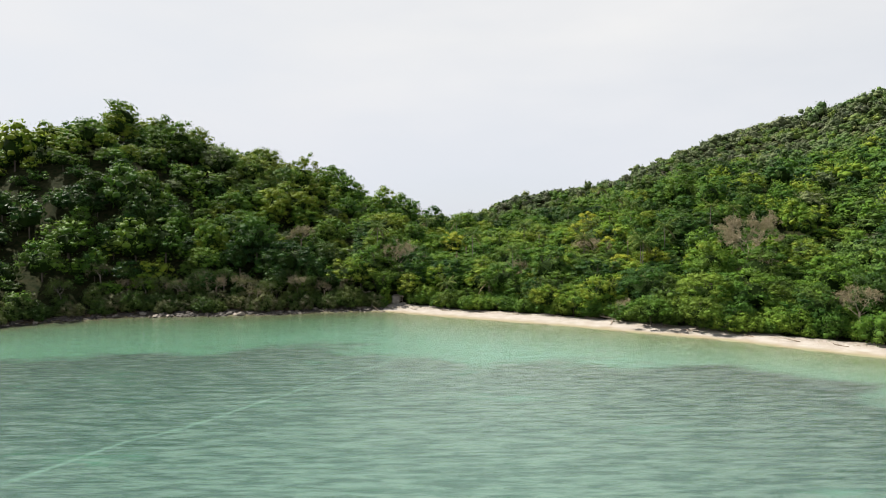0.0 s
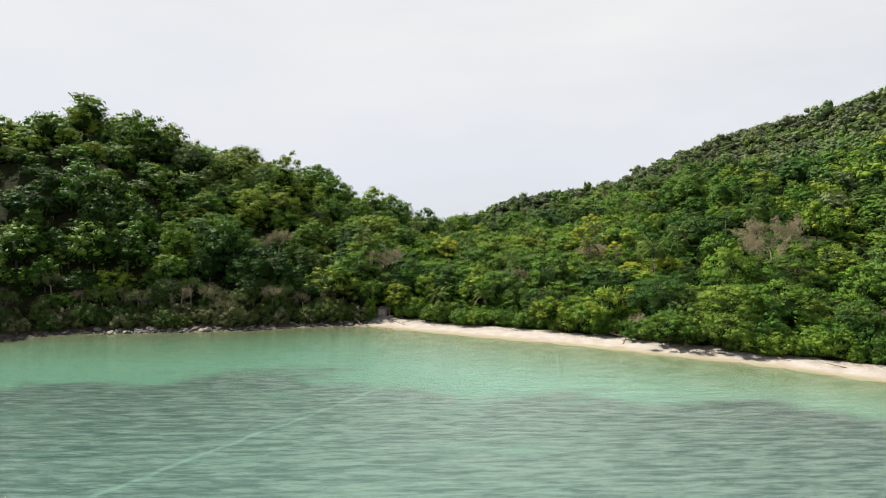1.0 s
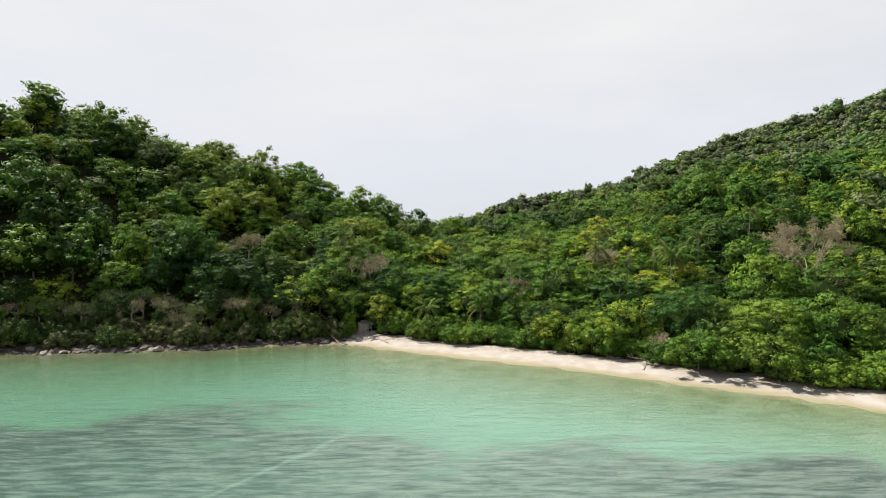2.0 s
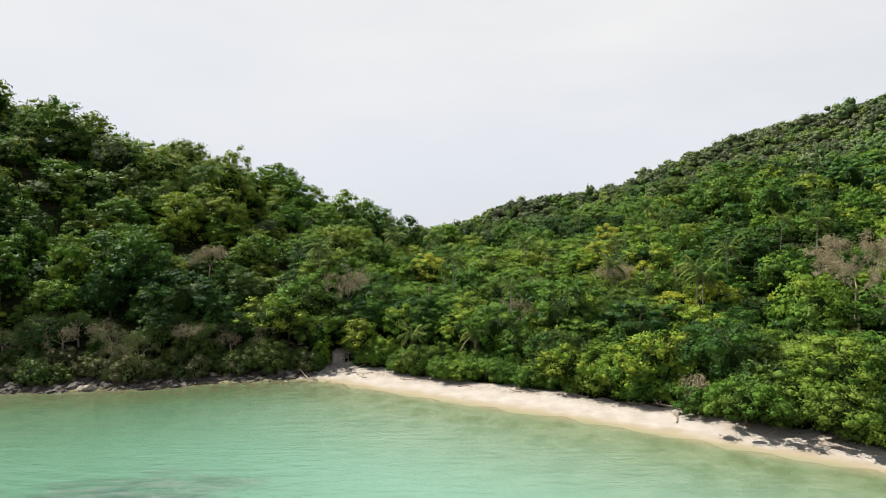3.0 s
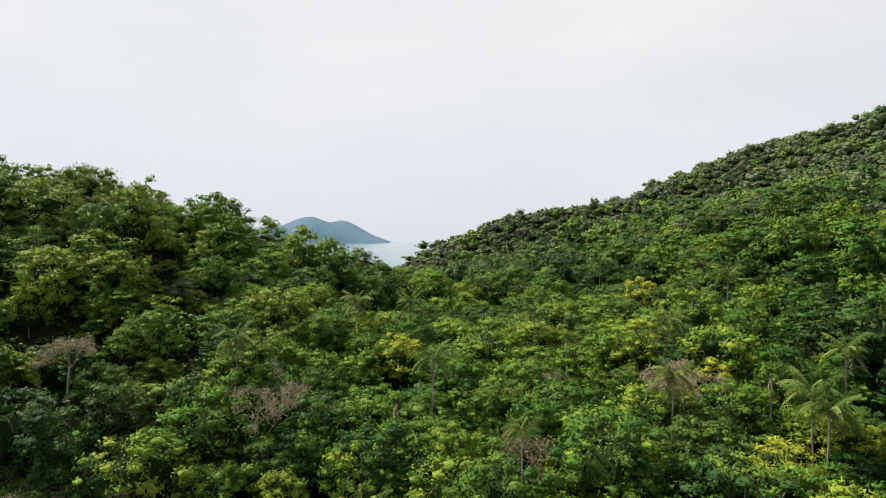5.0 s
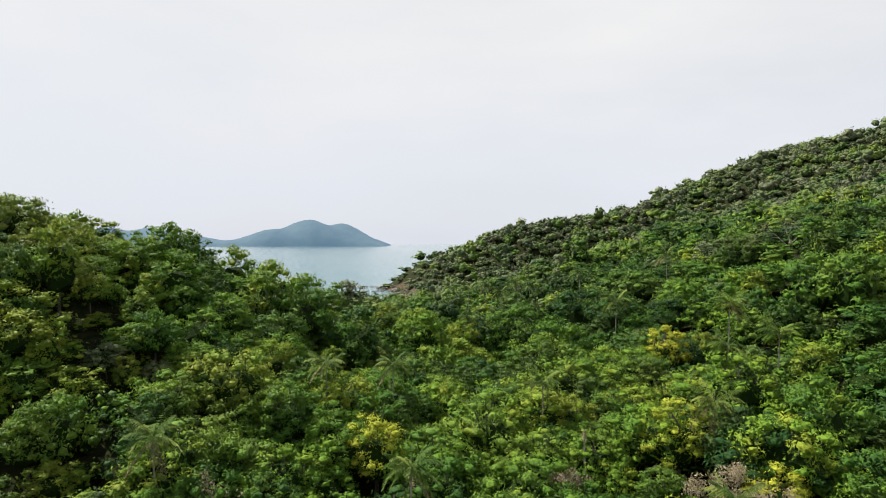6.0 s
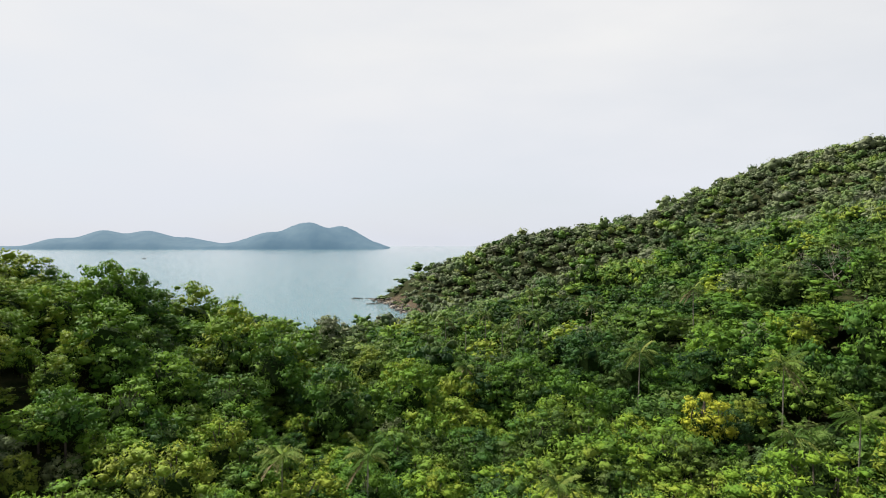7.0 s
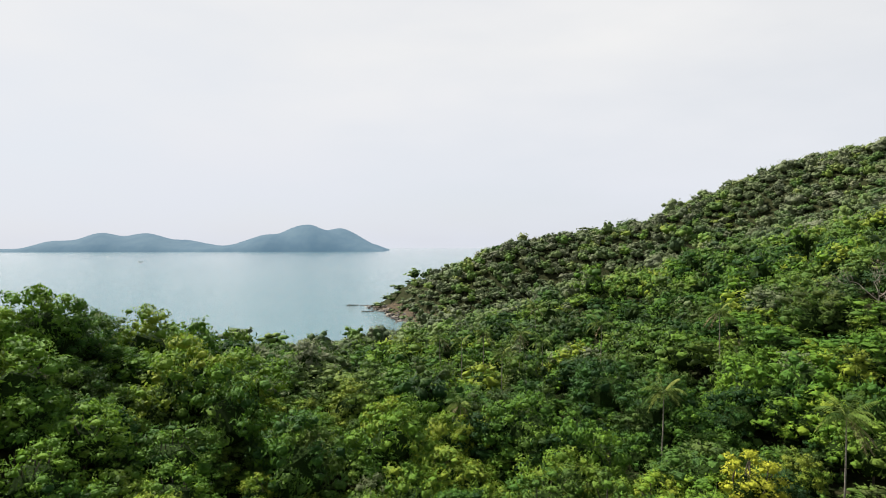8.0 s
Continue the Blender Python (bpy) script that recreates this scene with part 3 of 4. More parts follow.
PALMS = [(57.3, 174.5, 16.9, 1.15), (10, 193.5, 19.5, 1.0), (-5.3, 226.5, 24.5, 1.0), (54.3, 264.5, 30.8, 1.1), (21.5, 279.5, 25.0, 1.0),
         (-20.3, 196.8, 22.0, 1.05), (29.8, 221.5, 22.5, 0.95), (20.3, 172.8, 15.0, 0.75), (90, 206, 28.8, 0.9), (50.3, 206.5, 23.2, 1.0),
         (43.5, 187, 18.2, 1.0), (58, 179, 18.0, 1.1), (70, 243, 32.8, 1.1), (5.7, 228, 24.0, 1.0), (76, 291, 41.0, 1.0), (58.7, 318, 34.5, 1.0),
         (43.6, 317, 30.5, 1.0), (40.3, 333, 30.0, 1.0), (31, 343, 29.0, 1.0), (18, 340, 28.0, 1.0), (32.5, 308, 29.2, 0.9), (51, 373, 33, 1.0),
         (94, 198.5, 28.0, 0.95), (68, 187.5, 21.8, 0.95), (69, 224, 29.8, 1.0), (60, 223, 27.8, 0.9), (13.5, 171.5, 6.6, 0.95), (1.8, 173.5, 5.8, 0.95), (24, 330, 28.5, 0.9)]
DRY = [(-13.8, 190, 18.6, 12.5, 900), (87, 175, 25.5, 17.0, 2200), (47.5, 193, 21.5, 9.5, 900), (111, 293, 52.0, 12, 40), (22, 181, 16.0, 7.5, 500),
       (-44, 194, 29.5, 6.5, 420), (87, 167, 16.5, 8, 120), (83, 122, 13.0, 7.5, 420), (30, 205, 19.5, 6, 320), (-40, 172, 12, 5, 200), (-62, 170, 12, 5, 160), (-33, 174.5, 10, 4, 160), (-50, 168, 9, 4, 140), (-72, 168.5, 10, 4.5, 160),
       (-85, 167, 9, 4, 140), (-27, 177, 11, 4, 160), (-56, 172, 12, 4, 160)]
YELLOW = [(46.3, 208.5, 24.3, 4.6), (4.2, 211, 21.8, 4.4), (58, 244, 29.5, 4.0), (62, 178, 16.8, 4.2), (53, 196, 20.0, 4.4), (50, 172, 15.5, 4.0)]

NEAR = lambda x, y: (np.abs(x - 16) < 46) & (y < 252)


def scatter(step, seed, jitter=0.42):
    rng = np.random.default_rng(seed)
    xs, ys = np.meshgrid(np.arange(-400, 600, step), np.arange(20, 830, step))
    ys = ys + (np.arange(xs.shape[1]) % 2)[None] * step * 0.5
    x = (xs + rng.uniform(-jitter, jitter, xs.shape) * step).ravel()
    y = (ys + rng.uniform(-jitter, jitter, xs.shape) * step).ravel()
    return x, y, rng


# Spreading trees that lean out over the sand: x, y, top, radius, whether bright.
BEACH_TREES = [(50, 150, 13.4, 8.2, False), (60.5, 141.5, 12.2, 7.6, True), (47.5, 138.2, 7.4, 5.4, True), (56, 133.5, 7.4, 5.6, True),
               (71.5, 126.5, 6.0, 4.4, True), (35, 152.5, 7.6, 4.6, False), (27.5, 157.5, 8.0, 4.6, False)]


def wooded(x, y):
    """Where trees stand: above the beach, above the rocks, clear of the trees placed one by one."""
    d = inland(x, y)
    beach = (x > -20) & (y < 290)
    ok = (d > np.where(beach, 12.5, np.where(y > 450, 0.6, np.where(x > -112, 6.5, 3.2)))) & (np.hypot(x + 12.6, y - 176.5) > 3.2)
    for px, py, top, spread, _ in DRY:
        ok &= (np.hypot(x - px, y - py) > 0.42 * spread) & ((np.abs(x - px) > 0.36 * spread) | (y > py) | (y < py - 0.75 * spread))
    for px, py, top, r in YELLOW:
        ok &= np.hypot(x - px, y - py) > 4.5
    for px, py, top, r, _ in BEACH_TREES:
        ok &= np.hypot(x - px, y - py) > 0.75 * r
    for px, py, *_ in PALMS:
        ok &= (np.hypot(x - px, y - py) > 2.0) & ((np.abs(x - px) > 1.6) | (y > py) | (y < py - 3.6))
    return ok


def dry_and_haze(x, y):
    """The headland and far ridges are drier and greyed in place of haze; a few spots on the slopes are drier."""
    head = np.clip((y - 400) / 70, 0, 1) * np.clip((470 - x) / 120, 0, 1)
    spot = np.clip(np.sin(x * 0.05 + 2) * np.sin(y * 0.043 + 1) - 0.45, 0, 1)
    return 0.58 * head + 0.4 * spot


def forest(name, step, seed, where, kinds, leaf_label, size, mat=M_LEAF, big=0.25, rise=1.0, inner=2):
    """Many trees as one mesh: crowns, cores and stems."""
    x, y, rng = scatter(step, seed)
    ok = wooded(x, y) & where(x, y)
    x, y = x[ok], y[ok]
    z = ground_z(x, y)
    kept = rng.uniform(0, 1, len(x)) > 0.10
    x, y, z = x[kept], y[kept], z[kept]
    pick = rng.integers(0, len(kinds), len(x))
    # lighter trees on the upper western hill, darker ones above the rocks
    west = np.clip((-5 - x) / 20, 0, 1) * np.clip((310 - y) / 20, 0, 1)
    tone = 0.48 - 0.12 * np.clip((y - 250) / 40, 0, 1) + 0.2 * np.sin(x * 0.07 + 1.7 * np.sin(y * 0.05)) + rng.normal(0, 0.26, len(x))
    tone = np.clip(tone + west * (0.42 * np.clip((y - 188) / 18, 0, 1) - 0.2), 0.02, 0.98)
    # dry also carries the grey that stands in for haze beyond y = 400
    dry = np.clip(dry_and_haze(x, y) * rng.uniform(0.2, 1.5, len(x)) + (rng.uniform(0, 1, len(x)) < 0.04) * 0.7, 0, 0.85)
    sc = np.where(rng.uniform(0, 1, len(x)) < big, rng.uniform(1.15, 1.7, len(x)), rng.triangular(0.5, 0.85, 1.2, len(x))) * size
    back = np.where(y > 400, np.clip(0.45 + inland(x, y) / 60, 0, 1), 1.0)
    sc = sc * (0.65 + 0.35 * back)
    tall = sc * rng.uniform(0.74, 1.3, len(x)) * back * rise
    turn = rng.uniform(0, 6.283, len(x))
    V, L, S, I, T, D, O, base = [], [], [], [], [], [], [], 0
    for k, (leaves, cores, faces, sv, sf, way, tint) in enumerate(kinds):
        m = np.nonzero(pick == k)[0]
        local = np.concatenate([leaves, cores, sv])
        c, s = np.cos(turn[m])[:, None], np.sin(turn[m])[:, None]
        px = (local[:, 0] * c - local[:, 1] * s) * sc[m][:, None] + x[m][:, None]
        py = (local[:, 0] * s + local[:, 1] * c) * sc[m][:, None] + y[m][:, None]
        pz = local[:, 2] * tall[m][:, None] + z[m][:, None] - 0.9
        V.append(np.stack([px, py, pz], -1).reshape(-1, 3))
        nl, nc, nv = len(leaves), len(cores), len(local)
        one = np.concatenate([np.arange(nl), (faces + nl).ravel(), (sf + nl + nc).ravel()])
        sizes = np.concatenate([np.full(nl // 3, 3), np.full(len(faces), 3), np.full(len(sf), 4)])
        L.append((one[None] + base + nv * np.arange(len(m))[:, None]).ravel())
        S.append(np.tile(sizes, len(m)))
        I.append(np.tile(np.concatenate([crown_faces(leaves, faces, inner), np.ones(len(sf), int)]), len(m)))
        face = np.concatenate([way, np.zeros((nv - nl - nc, 3))])
        O.append(np.stack([face[:, 0] * c - face[:, 1] * s, face[:, 0] * s + face[:, 1] * c, face[:, 2] + 0 * c], -1).reshape(-1, 3))
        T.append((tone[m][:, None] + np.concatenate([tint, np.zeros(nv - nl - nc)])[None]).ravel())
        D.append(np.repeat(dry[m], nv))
        base += nv * len(m)
    me = fast_mesh(name, np.concatenate(V), np.concatenate(L), np.concatenate(S), [mat, M_BARK, M_INNER_SHADE], np.concatenate(I),
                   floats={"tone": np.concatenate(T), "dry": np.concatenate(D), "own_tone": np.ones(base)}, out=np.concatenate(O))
    return tagged(new(name, me), leaf_label, "forest", kind="stuff")


def forest_kinds(rng, n, clumps, leaf, count, heart=0.62, round_=1.0, core=0.60):
    """Round, flat-topped and ragged trees for a forest."""
    out = []
    for i in range(n):
        h, r = rng.uniform(6.8, 9.2), rng.uniform(3.3, 5.0)
        bole = h * (0.10, 0.24, 0.15)[i % 3]
        p = crown_parts(rng, r, h - bole, clumps, leaf, count, heart=heart, ragged=(0.14, 0.2, 0.3)[i % 3], flat=(0.66, 0.5, 0.6)[i % 3] * round_, core=core)
        for k in (0, 1):
            p[k][:, 2] += bole
        sv, sf = tube([(0, 0, -1.5), (0.1, 0, h * 0.3), (0, 0, h * 0.7)], (0.22, 0.16, 0.06), 4)
        out.append((p[0], p[1], p[2], sv, sf, np.concatenate([p[5], p[6]]), p[7]))
    return out


IN_SIGHT = lambda x, y: (np.abs(x - 5) < 0.74 * y + 10) & (y < 655) & ((y < 325) | (x > -95)) & ((y < 440) | (x > -45))
MID = lambda x, y: ~NEAR(x, y) & (y < 320) & (x > -128) & (x < 138) & (np.abs(x - 10) < 0.66 * y + 8)
SLOPE = lambda x, y: ~NEAR(x, y) & ~MID(x, y) & IN_SIGHT(x, y) & (y < 420)
FAR = lambda x, y: IN_SIGHT(x, y) & (y >= 420)
CLOSE = lambda x, y: MID(x, y) & (((x < 70) & (x > -76) & (y < 290)) | ((x > 0) & (x < 96) & (y < 182)))
forest("hillside_forest", 5.3, 19, CLOSE, forest_kinds(np.random.default_rng(15), 9, 34, 0.29, 1750), "dense green broadleaf trees above the shore", 1.0)
forest("hillside_forest", 5.6, 21, lambda x, y: MID(x, y) & ~CLOSE(x, y), forest_kinds(np.random.default_rng(5), 9, 22, 0.38, 700), "dense green broadleaf forest on the hillsides", 1.0)
forest("slope_forest", 5.8, 27, SLOPE, forest_kinds(np.random.default_rng(9), 9, 11, 0.58, 180, core=0.57), "green broadleaf forest on the upper slopes", 0.98)
forest("far_forest", 4.8, 33, FAR, forest_kinds(np.random.default_rng(6), 6, 8, 0.72, 48, 0.70, 1.5, 0.66), "distant green, dry and haze-greyed broadleaf forest on the ridges", 1.0, big=0.12, rise=0.86, inner=0)
forest("outer_forest", 11.5, 35, lambda x, y: ~IN_SIGHT(x, y), forest_kinds(np.random.default_rng(8), 6, 7, 0.9, 22), "distant broadleaf forest on the outer slopes", 1.5, rise=0.75)

forest("understorey", 4.2, 37, lambda x, y: (x > -100) & (x < 75) & (y < 262) & (inland(x, y) > np.where(x > -20, 15, 8)),
       forest_kinds(np.random.default_rng(14), 5, 9, 0.34, 75, core=0.48), "dense green scrub and saplings beneath the trees", 0.52)

# broadleaf trees of the valley, one by one
KINDS = []
krng = np.random.default_rng(11)
for i in range(8):
    t = broadleaf_tree(krng, M_VALLEY, krng.uniform(7.2, 9.6), krng.uniform(3.2, 5.2), int(krng.integers(32, 44)), 0.28, 2000)
    tagged(t, "dense green broadleaf tree with a lumpy rounded crown", "tree", group="broadleaf trees of the valley")
    KINDS.append([t, False])
nx_, ny_, nrng = scatter(5.6, 3)
ok = wooded(nx_, ny_) & NEAR(nx_, ny_) & (inland(nx_, ny_) > np.where(nx_ > -10, 14.5, 4.0))
nz_ = ground_z(nx_, ny_)
for x, y, z in zip(nx_[ok], ny_[ok], nz_[ok]):
    k = KINDS[int(nrng.integers(0, len(KINDS)))]
    m = pose(x, y, z, 0, 0, nrng.uniform(0, 360))
    s = Matrix.Diagonal((*(nrng.triangular(0.6, 0.98, 1.55) * np.array([1, 1, nrng.uniform(0.8, 1.15)])), 1))
    if not k[1]:
        k[0].matrix_basis = m @ s
        k[1] = True
    else:
        ob = copy_thing(k[0], m)
        ob.matrix_basis = m @ s

for x, y, top, r in YELLOW:
    z = float(ground_z(np.array([x]), np.array([y]))[0])
    t = broadleaf_tree(krng, M_YELLOW, top - z, r, 36, 0.25, 2600)
    t.matrix_basis = pose(x, y, z)
    tagged(t, "broad tree with yellow-green new foliage", "tree", group="yellowing trees")


def put_copy(k, m, s):
    """The first time moves the thing itself, later a copy of it."""
    ob = k[0] if not k[1] else copy_thing(k[0], m)
    k[1] = True
    ob.matrix_basis = m @ s
    return ob


for x, y, top in ((-8.6, 178.5, 9.5), (-17.2, 178.5, 10.5), (-12.0, 183.0, 12.0)):
    z = float(ground_z(np.array([x]), np.array([y]))[0])
    t = broadleaf_tree(krng, M_VALLEY, top - z, 4.0, 32, 0.24, 2200)
    t.matrix_basis = pose(x, y, z)
    tagged(t, "spreading green tree leaning over the hut", "tree", group="trees round the hut")

for x, y, top, r, bright in BEACH_TREES:
    z = float(ground_z(np.array([x]), np.array([y]))[0])
    t = broadleaf_tree(krng, M_BUSH if bright else M_VALLEY, top - z, r, int(26 + r * 5), 0.26, int(r * r * 110), "beach_tree")
    t.matrix_basis = pose(x, y, z)
    tagged(t, "spreading bright green tree over the sand" if bright else "rounded dark green tree behind the beach", "tree", group="spreading trees above the beach")

# bushes along the top of the beach
BUSHES = []
for i in range(5):
    b = shore_bush(krng, krng.uniform(3.2, 4.4), krng.uniform(2.4, 3.3), 0.24, 1600)
    tagged(b, "bright green leafy bush at the top of the sand", "bush", group="bushes along the beach")
    BUSHES.append([b, False])
brng = np.random.default_rng(17)
for x in np.concatenate([np.arange(-8, 96, 3.0), np.arange(-7, 96, 3.2)]):
    row = 0 if brng.uniform() < 0.5 else 1
    x = x + brng.uniform(-0.9, 0.9)
    big = brng.triangular(0.45, 0.8, 1.4) * (1.0 + 0.4 * row) * (1.25 if 42 < x < 66 else 1.0)
    edge = float(np.interp(x, GREEN_X, GREEN_D)) + 2.1 * big
    y = float(np.interp(x, BAY_X, BAY_Y)) + (edge + row * 2.2 + brng.uniform(-0.3, 1.2)) / 0.85
    z = float(ground_z(np.array([x]), np.array([y]))[0])
    put_copy(BUSHES[int(brng.integers(0, 5))], pose(x, y, z - 0.1, 0, 0, brng.uniform(0, 360)),
             Matrix.Diagonal((big, big, big * brng.uniform(0.75, 1.15), 1)))

for x, y, big in ((-16.4, 174.0, 0.85), (-16.0, 176.0, 1.1)):
    put_copy(BUSHES[0], pose(x, y, float(ground_z(np.array([x]), np.array([y]))[0]) - 0.15, 0, 0, x * 40), Matrix.Diagonal((big * 0.75, big * 0.75, big * 1.25, 1)))
for i in range(70):
    x, d = brng.uniform(-24, 66), brng.uniform(11, 26)
    y = float(np.interp(x, BAY_X, BAY_Y)) + d / 0.85
    if math.hypot(x + 12.6, y - 176) < 4.4 or x < -9 and d < 13:
        continue
    big = brng.uniform(0.75, 1.35)
    put_copy(BUSHES[int(brng.integers(0, 5))], pose(x, y, float(ground_z(np.array([x]), np.array([y]))[0]) - 0.15, 0, 0, brng.uniform(0, 360)),
             Matrix.Diagonal((big, big, big * brng.uniform(0.8, 1.2), 1)))

# half-bare grey trees above the rocks
for x in np.arange(-96, -20, 5.2):
    x = x + brng.uniform(-1.8, 1.8)
    y = float(np.interp(x, BAY_X, BAY_Y)) + brng.uniform(4.5, 13.0) / 0.85
    z = float(ground_z(np.array([x]), np.array([y]))[0])
    t = bare_tree(brng, x, y, z + brng.uniform(6.0, 9.5), brng.uniform(4.5, 7.0), int(brng.uniform(160, 420)), M_SCRUB, M_PALE)
    tagged(t, "grey half-bare shore tree with dull sparse leaves", "tree", group="grey trees above the rocks")

# darker scrub above the rocks
SCRUB = []
for i in range(4):
    b = shore_bush(krng, krng.uniform(3.0, 4.2), krng.uniform(2.2, 3.0), 0.25, 1200, M_SCRUB)
    tagged(b, "dull green scrub bush with grey twigs above the rocks", "bush", group="scrub above the rocks")
    SCRUB.append([b, False])
for x in np.concatenate([np.arange(-112, -17, 2.6), np.arange(-110, -16, 3.0), np.arange(-108, -18, 3.4)]):
    x = x + brng.uniform(-0.9, 0.9)
    d = brng.triangular(1.2, 3.5, 9.0)
    y = float(np.interp(x, BAY_X, BAY_Y)) + d / 0.85
    z = float(ground_z(np.array([x]), np.array([y]))[0])
    big = brng.uniform(0.7, 1.15)
    put_copy(SCRUB[int(brng.integers(0, 4))], pose(x, y, z - 0.3, 0, 0, brng.uniform(0, 360)),
             Matrix.Diagonal((big, big, big * brng.uniform(0.85, 1.4), 1)))

prng = np.random.default_rng(23)
for x, y, top, size in PALMS:
    palm(prng, x, y, top + 1.3, size * 1.08, dead=int(prng.integers(0, 5)))
bare_tree(prng, 43.8, 145.5, 5.2, 4.2, 200)
for x, y, top, spread, leafy in DRY:
    bare_tree(prng, x, y, top, spread, leafy, bark=M_PALE if leafy < 100 else M_DRIFT)


# ---- rocks, hut and beach litter ----
def rock_mesh(seed, flat, mat, name="rock"):
    """A worn boulder: facets pushed in and out by noise, flattened."""
    bm = bmesh.new()
    bmesh.ops.create_icosphere(bm, subdivisions=2, radius=1.0)
    off = Vector((seed * 7.3, seed * 3.1, seed * 1.7))
    for v in bm.verts:
        n1 = noise.noise(v.co * 1.1 + off)
        n2 = noise.noise(v.co * 2.7 + off)
        v.co *= 1 + 0.55 * n1 + 0.36 * n2
        v.co.z *= flat
        if v.co.z < -0.3 * flat:
            v.co.z = -0.3 * flat
    me = bpy.data.meshes.new(name)
    bm.to_mesh(me)
    bm.free()
    me.materials.append(mat)
    return me


def at_ground(x, y):
    return float(ground_z(np.array([float(x)]), np.array([float(y)]))[0])


ROCKS = [rock_mesh(i, 0.62, M_ROCK) for i in range(6)]
PALEROCKS = [rock_mesh(i + 9, 0.55, M_PALEROCK) for i in range(5)]
SLABS = [rock_mesh(i + 20, 0.42, M_LEDGE, "slab") for i in range(4)]
rrng = np.random.default_rng(31)


def rock(meshes, x, y, z, size, label, group, name="rock"):
    ob = new(name, meshes[int(rrng.integers(0, len(meshes)))])
    ob.matrix_world = pose(x, y, z, rrng.uniform(-12, 12), rrng.uniform(-12, 12), rrng.uniform(0, 360)) @ Matrix.Diagonal(
        (size * rrng.uniform(0.8, 1.5), size * rrng.uniform(0.7, 1.1), size * rrng.uniform(0.7, 1.2), 1))
    return tagged(ob, label, "rock", group=group)


for i in range(290):
    x = rrng.uniform(-108, -17)
    d = rrng.triangular(-2.2, 0.8, 4.0)
    y = float(np.interp(x, BAY_X, BAY_Y)) + d / 0.85
    size = rrng.triangular(0.3, 0.55, 1.25)
    pale = rrng.uniform() < 0.22
    rock(PALEROCKS if pale else ROCKS, x, y, max(at_ground(x, y), -0.25) + size * 0.05, size,
         "pale weathered boulder on the waterline" if pale else "dark wet boulder on the waterline", "boulders along the shore", "boulder")
for i in range(60):
    x = rrng.uniform(-23, -6)
    y = float(np.interp(x, BAY_X, BAY_Y)) + rrng.uniform(3.5, 10.5) / 0.85
    rock(SLABS, x, y, at_ground(x, y) + 0.03, rrng.uniform(0.3, 0.8), "flat slab of worn pale stone on the sand", "stone slabs below the hut", "stone_slab")


def joined_rocks(name, places, meshes, label):
    """Many boulders in one mesh, too far to tell apart."""
    v, f, base = [], [], 0
    for x, y, z, size in places:
        me = meshes[int(rrng.integers(0, len(meshes)))]
        m = np.array([q.co for q in me.vertices]) * size * rrng.uniform(0.7, 1.4, 3)
        t = rrng.uniform(0, 6.28)
        m = np.stack([m[:, 0] * math.cos(t) - m[:, 1] * math.sin(t) + x, m[:, 0] * math.sin(t) + m[:, 1] * math.cos(t) + y, m[:, 2] + z], 1)
        v.append(m)
        f.append(np.array([q.vertices[:] for q in me.polygons]) + base)
        base += len(m)
    v, f = np.concatenate(v), np.concatenate(f)
    me = fast_mesh(name, v, f.ravel(), np.full(len(f), 3), [meshes[0].materials[0]])
    return tagged(new(name, me), label, "rocks", kind="stuff")


for meshes, name, label, n in ((ROCKS, "shore_stones", "small dark wet stones along the shore", 520), (PALEROCKS, "shore_stones", "small pale stones along the shore", 160)):
    spots = []
    for i in range(n):
        x = rrng.uniform(-108, -15)
        y = float(np.interp(x, BAY_X, BAY_Y)) + rrng.triangular(-3.0, 1.0, 5.0) / 0.85
        spots.append((x, y, max(at_ground(x, y), -0.1) + 0.02, rrng.triangular(0.12, 0.2, 0.45)))
    joined_rocks(name, spots, meshes, label)
for meshes, label in ((PALEROCKS, "pale rugged boulders at the foot of the headland"), (ROCKS, "dark wet boulders at the foot of the headland")):
    spots = []
    for i in range(30 if meshes is PALEROCKS else 120):
        y = rrng.uniform(592, 706)
        x = float(np.interp(y, (575, 600, 640, 670, 700, 725), (8, -6, -16, -29, -36, -22))) + rrng.triangular(-9, 0.5, 6)
        spots.append((x, y, max(at_ground(x, y), -0.5) + 0.1, rrng.triangular(0.6, 1.1, 2.6)))
    joined_rocks("headland_rocks", spots, meshes, label)
for x0, x1, y, n in ((-60, -52, 706, 9), (-48, -40, 705, 9), (-36, -20, 705, 16), (-42, -34, 660, 8)):
    for x in np.linspace(x0, x1, n):
        rock(ROCKS, x + rrng.uniform(-0.6, 0.6), y + rrng.uniform(-1.5, 1.5), -0.1, rrng.uniform(0.6, 1.5),
             "dark reef rock breaking the sea surface", "reef rocks off the headland", "reef_rock")


def box(bm, x0, x1, y0, y1, z0, z1):
    vs = [bm.verts.new((x, y, z)) for z in (z0, z1) for x, y in ((x0, y0), (x1, y0), (x1, y1), (x0, y1))]
    for f in ((3, 2, 1, 0), (4, 5, 6, 7), (0, 1, 5, 4), (1, 2, 6, 5), (2, 3, 7, 6), (3, 0, 4, 7)):
        bm.faces.new([vs[i] for i in f])


def boxes_mesh(name, boxes, mat, bevel=0.03):
    bm = bmesh.new()
    for b in boxes:
        box(bm, *b)
    bmesh.ops.bevel(bm, geom=bm.edges[:], offset=bevel, segments=1, affect="EDGES")
    me = bpy.data.meshes.new(name)
    bm.to_mesh(me)
    bm.free()
    me.materials.append(mat)
    return me


M_RUST = plain("rusty_sheet", (0.22, 0.09, 0.05), (0.40, 0.23, 0.15), 1.6, 0.7, 0.3, 0.01)
